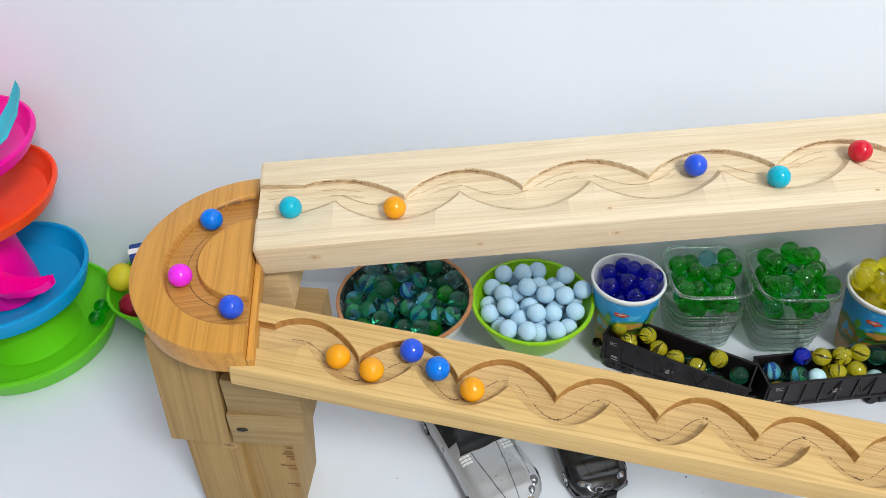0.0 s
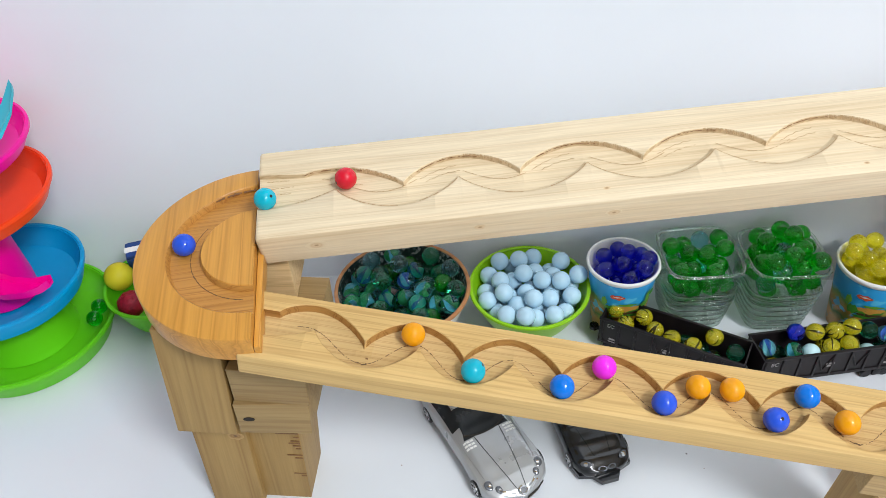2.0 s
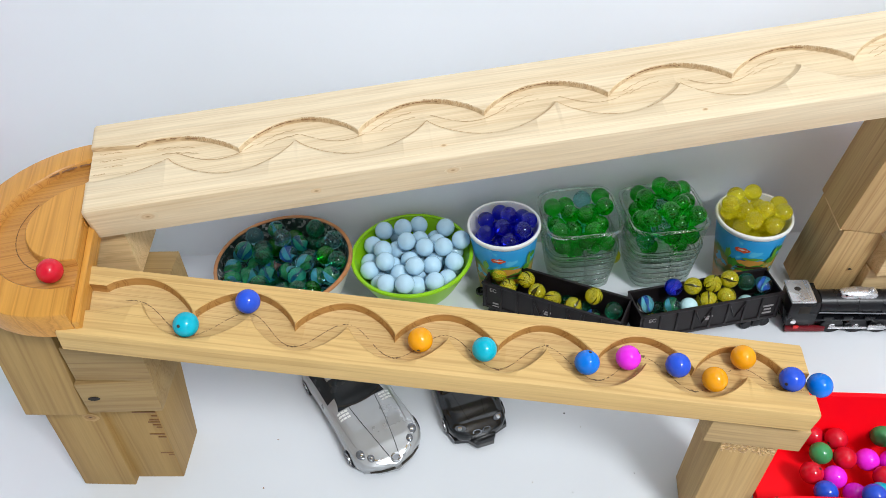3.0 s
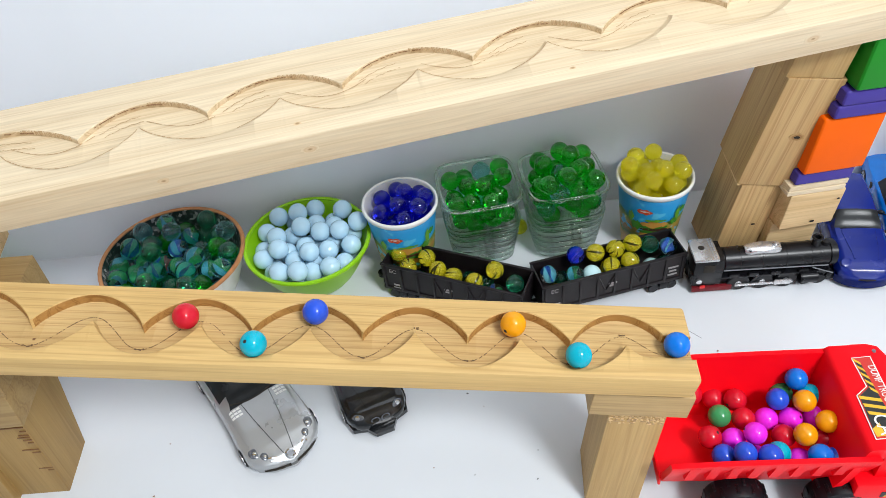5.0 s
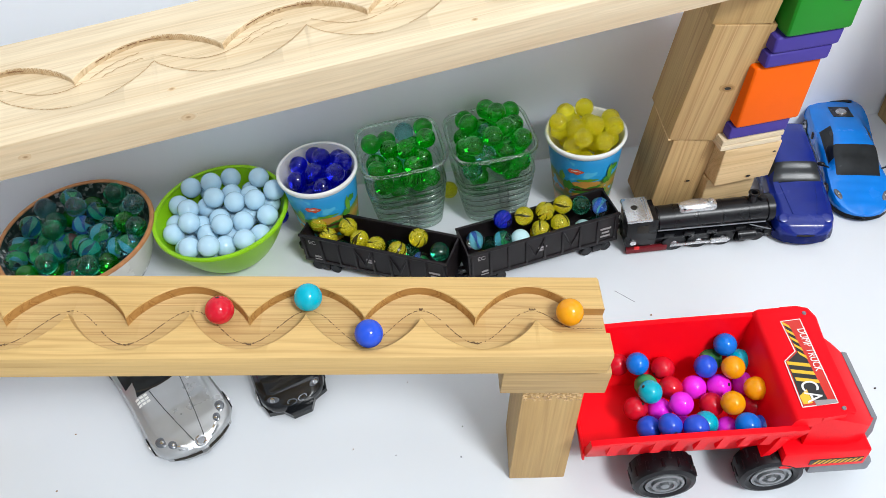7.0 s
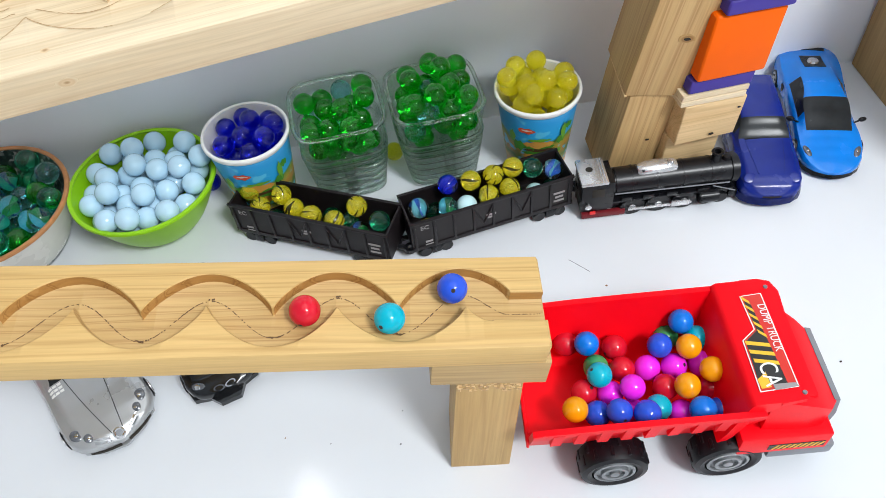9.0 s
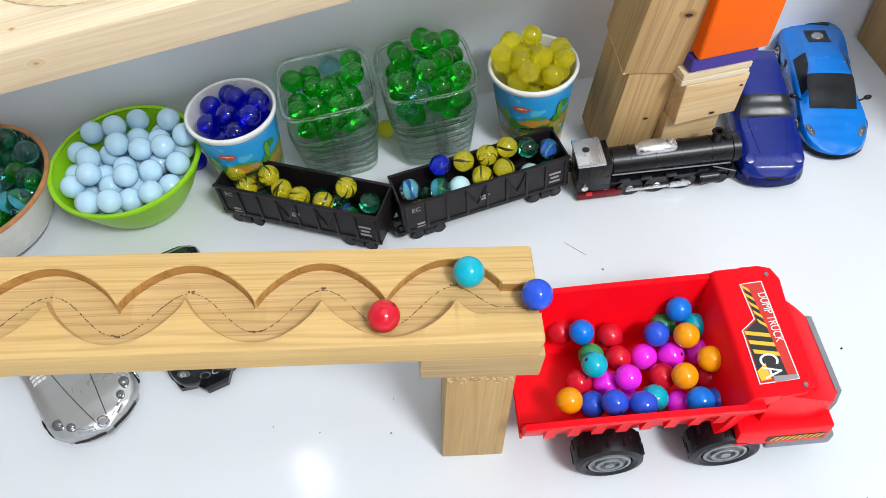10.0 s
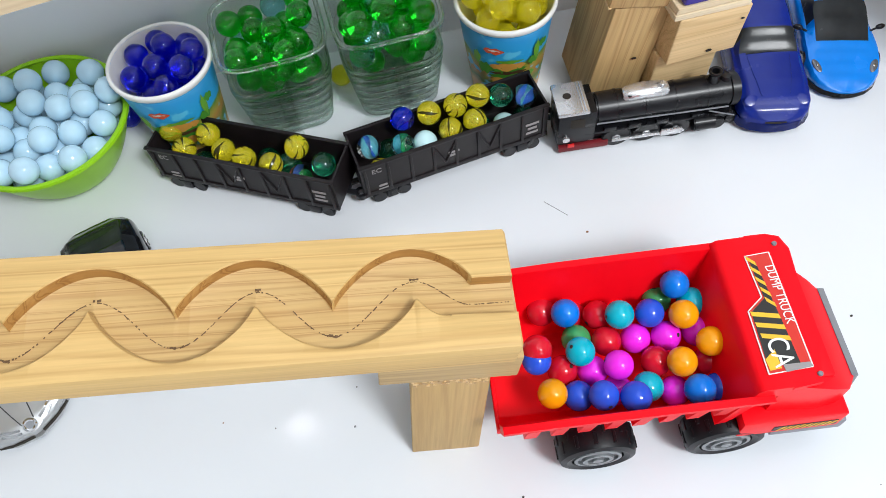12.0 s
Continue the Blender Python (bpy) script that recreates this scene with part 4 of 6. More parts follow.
c0 = pose(0.036, 0.531, 0, 0, 0, 0)
lime, reach = bowl("green_bowl", "lime green plastic bowl heaped with pale blue beads", c0, 0.060, 0.054, 0.022, LIME, power=0.52)
for p in drop_fill(50, lambda z: reach(z) - 0.002, 0.017, 3, R_M * 1.14, tries=900):
    ob = new("bead", M_PEARL)
    ob.matrix_basis = c0 @ pose(*p)
    tagged(ob, "pale blue opaque bead heaped in the lime bowl", "bead", "pale blue beads")
c0 = pose(-0.092, 0.526, 0, 0, 0, 0)
mosaic, reach = bowl("mosaic_bowl", "white glazed bowl with dark mosaic inside and terracotta rim", c0, 0.068, 0.056, 0.040, CERAMIC, TERRACOTTA, MOSAIC, 0.55, 0.0022)
rnd = random.Random(8)
for i, p in enumerate(drop_fill(71, lambda z: reach(z) - 0.003, 0.010, 5, R_M * 1.14, tries=600)):
    k = rnd.random()
    mesh, sw = ((M_DEEP, None) if k < 0.36 else (M_GREEN, None) if k < 0.50 else (M_AQUA, None) if k < 0.64 else (M_AQUA, S_MIX) if k < 0.71 else (M_DEEP, S_BLUE) if k < 0.82 else (M_AQUA, S_GREEN) if k < 0.92 else (M_AQUA, S_BLUE))
    marble(mesh, c0 @ Vector(p), "dark green and blue glass marble in the mosaic bowl", "marbles in the mosaic bowl", sw, rnd, 1.14)


P_LEAF, P_BREAD = mat("print_leaf", (0.05, 0.24, 0.02), 0.45), mat("print_bread", (0.55, 0.27, 0.05), 0.45)
P_RED, P_WHITE, P_DARK, P_PALM = mat("print_red", (0.62, 0.08, 0.03), 0.45), mat("print_white", (0.75, 0.74, 0.68), 0.45), mat("print_dark", (0.07, 0.03, 0.015), 0.45), mat("print_palm", (0.12, 0.34, 0.03), 0.45)
# shapes printed round the cup: angle, height, width, depth, ink
PRINTS = [(-118, 0.0600, 0.0150, 0.0060, P_RED), (-118, 0.0602, 0.0100, 0.0022, P_WHITE),
          (-100, 0.0440, 0.0260, 0.0080, P_BREAD), (-101, 0.0400, 0.0290, 0.0050, P_LEAF), (-99, 0.0370, 0.0270, 0.0042, P_DARK), (-100, 0.0335, 0.0280, 0.0046, P_LEAF), (-100, 0.0290, 0.0250, 0.0072, P_BREAD),
          (-98, 0.0500, 0.0200, 0.0034, P_PALM), (-62, 0.0560, 0.0050, 0.0170, P_PALM), (-54, 0.0600, 0.0080, 0.0070, P_LEAF), (-66, 0.0470, 0.0090, 0.0080, P_LEAF), (-72, 0.0330, 0.0120, 0.0060, P_PALM), (-130, 0.0420, 0.0100, 0.0110, P_LEAF), (-140, 0.0520, 0.0060, 0.0120, P_PALM)]


def paper_cup(m, label):
    root = thing("paper_cup", label, "paper cup", m, "paper cups")
    h, r0, r1 = 0.080, 0.0255, 0.0345
    part("body", lathe([(0, 0.002), (r0 - 0.002, 0.002), (r0 - 0.0015, 0.0), (r0, 0.0), (r0 + (r1 - r0) * 0.5, h * 0.5), (r1, h), (r1 - 0.0012, h), (r0 - 0.0012, 0.004), (0, 0.004)], 48), CUP_PRINT, root, "printed paper with leaves, sand and blue sky", smooth=50)
    part("rim", lathe([(r1 - 0.001, h - 0.006), (r1 + 0.0008, h - 0.004), (r1 + 0.0018, h - 0.001), (r1 + 0.0014, h + 0.0008), (r1, h + 0.0012), (r1 - 0.0012, h + 0.0003), (r1 - 0.001, h - 0.006)], 48), CUP_WHITE, root, "rolled white rim", smooth=70)
    part("lining", lathe([(r1 - 0.0010, h + 0.0004), (r1 - 0.0016, h - 0.001), (r0 - 0.0012 + 0.0038, h * 0.45), (0, h * 0.45)], 48), CUP_WHITE, root, "white paper inside", smooth=60)
    for k, (a, z, w, hh, mt) in enumerate(PRINTS):
        rr = r0 + (r1 - r0) * z / h + 0.0003
        bm = bmesh.new()
        cols = []
        for i in range(9):
            f = i / 8 * 2 - 1
            aa = radians(a) + f * w / 2 / rr
            e = hh / 2 * math.sqrt(max(0.02, 1 - f * f)) * (1 + 0.25 * math.sin(7 * f + k))
            cols.append([(rr * math.cos(aa), rr * math.sin(aa), z - e), ((rr + 0.0002 + e * 0.11) * math.cos(aa), (rr + 0.0002 + e * 0.11) * math.sin(aa), z + e)])
            cols[-1] = [(px * (1 + 0.0035 * k), py * (1 + 0.0035 * k), pz) for px, py, pz in cols[-1]]
        loft(cols, False, False, bm)
        part("printed_shape", bm, mt, root)
    return root


for x, y, mesh, n, lab, sd in ((0.128, 0.540, M_BLUE, 24, "cobalt blue", 4), (0.369, 0.540, M_YELLOW, 29, "yellow", 9)):
    c0 = pose(x, y, 0, 0, 0, 15 if sd == 4 else 0)
    paper_cup(c0, "printed paper cup full of " + lab + " glass marbles")
    for p in drop_fill(n, lambda z: 0.0255 + 0.009 * z / 0.08 - 0.002, 0.041, sd, tries=320):
        marble(mesh, c0 @ Vector(p), lab + " glass marble in a paper cup", lab + " marbles")


def glass_mug(m, label):
    root = thing("glass_mug", label, "glass mug", m, "square glass mugs")
    h, r0, r1 = 0.083, 0.027, 0.0385
    prof = [(0, 0.0), (r0 - 0.003, 0.0), (r0, 0.002)]
    for i in range(1, 49):
        z = 0.002 + (h - 0.002) * i / 48
        ridge = 0.0003 * math.sin(z / 0.0088 * 2 * math.pi) if 0.006 < z < 0.060 else 0
        prof.append((r0 + (r1 - r0) * (z / h) ** 0.9 + ridge * 1.3, z))
    prof += [(r1 - 0.0012, h + 0.0012), (r1 - 0.0026, h)]
    for i in range(24, 0, -1):
        z = 0.003 + (h - 0.003) * i / 24
        prof.append((r0 + (r1 - r0) * (z / h) ** 0.9 - 0.0028, z))
    prof += [(r0 - 0.004, 0.003), (0, 0.003)]
    part("jar", lathe(prof, 64, square=0.55), G_JAR, root, smooth=60)
    for i in range(7):
        z = 0.008 + 0.0078 * i
        rr = r0 + (r1 - r0) * (z / h) ** 0.9
        part("rib", lathe([(rr + 0.0004 + 0.0016 * math.cos(a), z + 0.0024 * math.sin(a)) for a in np.linspace(0, 2 * math.pi, 13)], 56, square=0.55), G_RIB, root, "moulded glass rib", smooth=60)
    part("inner_floor", lathe([(0, 0.0370), (r0 + 0.0015, 0.0370), (r0 + 0.0022, 0.0385), (r0 + 0.0015, 0.0398), (0, 0.0398)], 48, square=0.55), G_BASE, root, "thick glass bottom", smooth=60)
    part("rim", lathe([(r1 - 0.0013 + 0.0017 * math.cos(a), h + 0.0004 + 0.0013 * math.sin(a)) for a in np.linspace(0, 2 * math.pi, 11)], 64, square=0.55), G_RIB, root, "thick rounded glass rim", smooth=60)
    pts = []
    for i in range(17):
        a = i / 16 * math.pi
        pts.append((0, -(0.036 + 0.014 * math.sin(a) ** 0.7), 0.012 + 0.052 * (0.5 + 0.5 * math.cos(a))))
    rings = []
    for i, p in enumerate(pts):
        p = Vector(p)
        d = (Vector(pts[min(i + 1, 16)]) - Vector(pts[max(i - 1, 0)])).normalized()
        u = Vector((1, 0, 0))
        v = d.cross(u)
        rings.append([p + u * 0.0048 * math.cos(a) + v * 0.0032 * math.sin(a) for a in np.linspace(0, 2 * math.pi, 12, endpoint=False)])
    part("handle", loft(rings), G_JAR, root, "upright glass loop handle", smooth=60)
    return root


for x, y, yaw, n, sd in ((0.203, 0.550, 5, 27, 11), (0.284, 0.551, 5, 36, 14)):
    c0 = pose(x, y, 0, 0, 0, yaw)
    glass_mug(c0, "square ribbed glass mug of green marbles with a handle")
    rnd = random.Random(sd)
    for p in drop_fill(n, lambda z: 0.027 + 0.0115 * z / 0.083 - 0.0036, 0.0402, sd, R_M * 1.08, sq=True, tries=320):
        k = rnd.random()
        mesh, sw = (M_GREEN, None) if k < 0.80 else (M_DEEP, None) if k < 0.95 else (M_AQUA, None)
        marble(mesh, c0 @ Vector(p), "green glass marble in a square glass mug", "marbles in the glass mugs", sw, rnd, 1.08)
marble(M_YELLOW, (0.244, 0.566, R_M), "yellow glass marble on the table behind the mugs", "stray marbles")
marble(M_BLUE, (0.0782, 0.5632, R_M), "blue glass marble on the table beside the lime bowl", "stray marbles")


# ---- toy train ----
def wagon(m, label):
    root = thing("toy_wagon", label, "toy wagon", m, "train wagons")
    L, W, z0, z1, t = 0.138, 0.033, 0.012, 0.043, 0.0014
    def rect(k, z):
        return [(-L / 2 + k, -W / 2 + k, z), (L / 2 - k, -W / 2 + k, z), (L / 2 - k, W / 2 - k, z), (-L / 2 + k, W / 2 - k, z)]
    bm = loft([rect(0, z0), rect(0, z1), rect(t, z1), rect(t, z0 + 0.002)])
    part("tub", bm, BROWN_BLACK, root)
    for sgn in (-1, 1):
        y = sgn * W / 2
        part("top_rail", box(-L / 2 - 0.0005, L / 2 + 0.0005, y - 0.0013, y + 0.0013, z1 - 0.0012, z1 + 0.001, 0.0004), BROWN_BLACK, root)
        part("sill", box(-L / 2, L / 2, y - 0.001, y + 0.0016, z0 - 0.001, z0 + 0.003, 0.0004), BROWN_BLACK, root)
        for i in range(9):
            x = -L / 2 + 0.003 + (L - 0.006) * i / 8
            part("rib", box(x - 0.0011, x + 0.0011, y - 0.0012, y + 0.0012, z0, z1, 0.0004), BROWN_BLACK, root)
        for i in (3, 5):
            xa, xb = -L / 2 + 0.003 + (L - 0.006) * i / 8, -L / 2 + 0.003 + (L - 0.006) * (i + 1) / 8
            mid = (xa + xb) / 2
            part("brace", cyl(0.0008, (xa, y + sgn * 0.0004, z1 - 0.003), (mid, y + sgn * 0.0004, z0 + 0.008), 8), BROWN_BLACK, root)
            part("brace", cyl(0.0008, (xb, y + sgn * 0.0004, z1 - 0.003), (mid, y + sgn * 0.0004, z0 + 0.008), 8), BROWN_BLACK, root)
    for x in (-L * 0.36, L * 0.36):
        bo = part("bogie", box(x - 0.014, x + 0.014, -W / 2 + 0.002, W / 2 - 0.002, 0.005, 0.0115, 0.0012), BLACK, root)
        for dx in (-0.009, 0.009):
            for y in (-W / 2 + 0.0015, W / 2 - 0.0015):
                part("wheel", cyl(0.0052, (x + dx, y - 0.0016, 0.0052), (x + dx, y + 0.0016, 0.0052), 20, 0.0004), BLACK, bo)
        part("step", box(x - 0.004, x + 0.004, -W / 2 - 0.0012, -W / 2 + 0.003, 0.003, 0.011, 0.0008), BLACK, bo)
    for x in (-1, 1):
        part("coupler", cyl(0.0022, (x * L / 2, 0, 0.011), (x * (L / 2 + 0.008), 0, 0.011), 10), BLACK, root)
        part("coupling_ring", lathe([(0.0022, 0.009), (0.0046, 0.009), (0.0046, 0.013), (0.0022, 0.013), (0.0022, 0.009)], 16), BLACK, root, m=pose(x * (L / 2 + 0.010), 0, 0))
    y = -W / 2 - 0.0004
    lettering("lettering", "EC", 0.0062, GREY_INK, root, pose(-L / 2 + 0.0115, y - 0.0002, z0 + 0.024, 90), "small grey letters")
    for x, z, w in ((-0.055, 0.018, 0.006), (-0.055, 0.014, 0.007), (-0.002, 0.0275, 0.008), (-0.002, 0.0245, 0.006), (0.011, 0.013, 0.006), (0.057, 0.028, 0.010), (0.057, 0.0235, 0.007), (0.057, 0.019, 0.009)):
        part("print_bar", box(x - w / 2, x + w / 2, y - 0.0003, y + 0.0002, z, z + 0.0018), GREY_INK, root)
    return root


WAGON_A = pose(0.174, 0.4830, 0, 0, 0, -25.7)
WAGON_B = pose(0.3125, 0.4735, 0, 0, 0, 10.5)
wagon(WAGON_A, "dark brown plastic toy wagon loaded with glass marbles")
wagon(WAGON_B, "dark brown plastic toy wagon loaded with glass marbles")
rnd = random.Random(12)
for x, y, z, k in ((-0.060, 0.004, 0.040, "y"), (-0.046, -0.007, 0.036, "y"), (-0.032, 0.006, 0.040, "y"), (-0.018, -0.002, 0.036, "y"), (-0.0005, -0.006, 0.0365, "y"), (0.020, -0.007, 0.037, "y"), (0.0355, 0.006, 0.044, "y"), (0.057, -0.001, 0.040, "g"), (-0.034, -0.007, 0.0235, "g"), (0.040, -0.006, 0.028, "o"), (0.010, 0.006, 0.0235, "g"), (-0.056, -0.006, 0.0235, "g"), (0.026, 0.005, 0.0235, "g")):
    mesh, sw = {"y": (M_LEMON, band_meshes(rnd.randrange(6))), "g": (M_DEEP, None), "o": (M_CLEAR, S_MIX)}[k]
    marble(mesh, WAGON_A @ Vector((x, y, z)), {"y": "clear marble with yellow and black swirls in a wagon", "g": "dark green glass marble in a wagon", "o": "clear marble with mixed swirls in a wagon"}[k], "marbles in the wagons", sw, rnd)
for x, y, z, k in ((-0.056, 0.003, 0.038, "b"), (-0.053, -0.008, 0.024, "y"), (-0.034, -0.005, 0.038, "a"), (-0.029, 0.008, 0.049, "u"), (-0.019, -0.008, 0.037, "w"), (-0.010, 0.007, 0.047, "y"), (0.000, -0.007, 0.040, "y"), (0.009, 0.006, 0.047, "y"), (0.018, -0.007, 0.041, "y"), (0.026, 0.007, 0.048, "y"), (0.042, 0.004, 0.044, "g"), (0.058, 0.000, 0.040, "b"), (0.040, -0.007, 0.026, "w"), (-0.042, 0.006, 0.0235, "g"), (0.004, 0.006, 0.0235, "y"), (0.024, 0.002, 0.0235, "g"), (0.056, -0.004, 0.0235, "g")):
    mesh, sw = {"y": (M_LEMON, band_meshes(rnd.randrange(6))), "g": (M_DEEP, None), "b": (M_CLEAR, S_BLUE), "a": (M_AQUA, S_GREEN), "u": (M_BLUE, S_AQUA), "w": (M_MILK, None)}[k]
    marble(mesh, WAGON_B @ Vector((x, y, z)), {"y": "clear marble with yellow and black swirls in a wagon", "g": "dark green glass marble in a wagon", "b": "clear marble with blue swirls in a wagon", "a": "aqua green glass marble in a wagon", "u": "blue glass marble on top of the load", "w": "milky pale aqua marble in a wagon"}[k], "marbles in the wagons", sw, rnd)


def locomotive(m):
    root = thing("toy_locomotive", "black plastic toy steam engine with silver cab roof and dome", "toy locomotive", m)
    part("frame", box(-0.064, 0.066, -0.011, 0.011, 0.010, 0.017, 0.001), BLACK, root)
    part("running_board", box(-0.045, 0.062, -0.0145, 0.0145, 0.0185, 0.0208, 0.0006), BLACK, root)
    bo = part("boiler", cyl(0.0128, (-0.036, 0, 0.033), (0.062, 0, 0.033), 32, 0.0012), BLACK, root)
    for x in (-0.02, 0.0, 0.022, 0.045):
        part("boiler_band", cyl(0.0132, (x - 0.0008, 0, 0.033), (x + 0.0008, 0, 0.033), 32), BLACK, bo)
    part("smokebox_front", cyl(0.0138, (0.060, 0, 0.033), (0.068, 0, 0.033), 32, 0.0015), BLACK, root)
    part("chimney", lathe([(0.0, 0.040), (0.0050, 0.044), (0.0040, 0.047), (0.0040, 0.053), (0.0052, 0.055), (0.0046, 0.056), (0.0030, 0.0555), (0.0028, 0.050), (0, 0.050)], 20), BLACK, root, m=pose(0.049, 0, 0))
    part("sand_dome", lathe([(0.0, 0.043), (0.004, 0.0445), (0.004, 0.0475), (0.003, 0.0495), (0.0, 0.050)], 20), BLACK, root, m=pose(0.058, 0, -0.001))
    bm = bmesh.new()
    bmesh.ops.create_uvsphere(bm, u_segments=32, v_segments=16, radius=1)
    for v in bm.verts:
        v.co = Vector((max(-0.0165, min(0.0165, v.co.x * 0.022)), max(-0.0068, min(0.0068, v.co.y * 0.0085)), 0.0440 + v.co.z * 0.0075))
    dome = part("steam_dome", bm, SILVER, root, "silver moulded dome")
    part("dome_cap", cyl(0.0026, (0.011, -0.001, 0.050), (0.011, -0.001, 0.0532), 16, 0.0006), SILVER, dome)
    cab = part("cab", box(-0.064, -0.037, -0.0145, 0.0145, 0.012, 0.0465, 0.001), BLACK, root)
    part("cab_window", box(-0.0555, -0.045, -0.0151, -0.0140, 0.030, 0.040, 0.0006), DARK, cab)
    roof = part("cab_roof", box(-0.0655, -0.0425, -0.0160, 0.0160, 0.0462, 0.0500, 0.0016), SILVER, root, "silver cab roof with a dark hole")
    part("roof_hole", cyl(0.0030, (-0.056, 0.002, 0.0497), (-0.056, 0.002, 0.0503), 18), DARK, roof)
    for x in (-0.0475, -0.0455):
        part("roof_ridge", box(x, x + 0.001, -0.015, 0.015, 0.0498, 0.0506, 0.0002), SILVER, roof)
    for i, x in enumerate((-0.020, 0.002, 0.024)):
        for y in (-0.0125, 0.0125):
            w = part("driving_wheel", cyl(0.0105, (x, y - 0.0018, 0.0105), (x, y + 0.0018, 0.0105), 28, 0.0005), BLACK, root)
            part("hub", cyl(0.003, (x, y - 0.0024, 0.0105), (x, y + 0.0024, 0.0105), 14), SILVER, w)
    for x in (0.043, 0.056, -0.046, -0.057):
        for y in (-0.0115, 0.0115):
            part("small_wheel", cyl(0.0062, (x, y - 0.0016, 0.0062), (x, y + 0.0016, 0.0062), 20, 0.0005), BLACK, root)
    part("connecting_rod", box(-0.024, 0.030, -0.0172, -0.0158, 0.0085, 0.0112, 0.0005), SILVER, root, "silver side rod")
    part("crosshead", box(0.012, 0.028, -0.0182, -0.0160, 0.0080, 0.0142, 0.0008), SILVER, root, "silver crosshead")
    part("cylinder", cyl(0.0062, (0.036, -0.0145, 0.0135), (0.052, -0.0145, 0.0135), 20, 0.0008), BLACK, root)
    part("cylinder", cyl(0.0062, (0.036, 0.0145, 0.0135), (0.052, 0.0145, 0.0135), 20, 0.0008), BLACK, root)
    part("ash_pan", box(-0.063, -0.026, -0.0160, -0.0120, 0.0030, 0.0095, 0.0010), MAROON, root, "dark red under-frame")
    part("tail_lamp", box(-0.0565, -0.0515, -0.0166, -0.0150, 0.0085, 0.0120, 0.0005), SIGNAL, root, "bright red lamp")
    part("buffer", cyl(0.0028, (-0.058, -0.0165, 0.0185), (-0.058, -0.0145, 0.0185), 16), SILVER, root, "small silver disc")
    part("pipe", cyl(0.0007, (-0.036, -0.0135, 0.0300), (0.060, -0.0135, 0.0275), 8), GREY, root)
    part("pilot", box(0.062, 0.070, -0.0125, 0.0125, 0.004, 0.014, 0.002), BLACK, root)
    part("handrail", cyl(0.0006, (0.046, -0.0142, 0.026), (0.066, -0.0150, 0.017), 8), GREY, root)
    for x in (-0.03, -0.012, 0.008, 0.034):
        part("valve_box", box(x, x + 0.009, -0.0150, -0.0128, 0.0205, 0.0245, 0.0006), BLACK, root)
    part("whistle", cyl(0.0022, (-0.012, -0.004, 0.045), (-0.012, -0.004, 0.0482), 12, 0.0004), BLACK, root)
    return root


locomotive(pose(0.4515, 0.4690, 0, 0, 0, -2.5) @ Matrix.Diagonal((0.98, 0.90, 0.88, 1)))


# ---- toy cars ----
GAP = mat("panel_gap", (0.030, 0.031, 0.034), 0.6)


def eased(keys, x):
    """A smooth value at x through (x, value) pairs."""
    if x <= keys[0][0]:
        return keys[0][1]
    for (a, va), (b, vb) in zip(keys, keys[1:]):
        if x <= b:
            k = (x - a) / (b - a)
            return va + (vb - va) * (0.6 * k + 0.4 * k * k * (3 - 2 * k))
    return keys[-1][1]


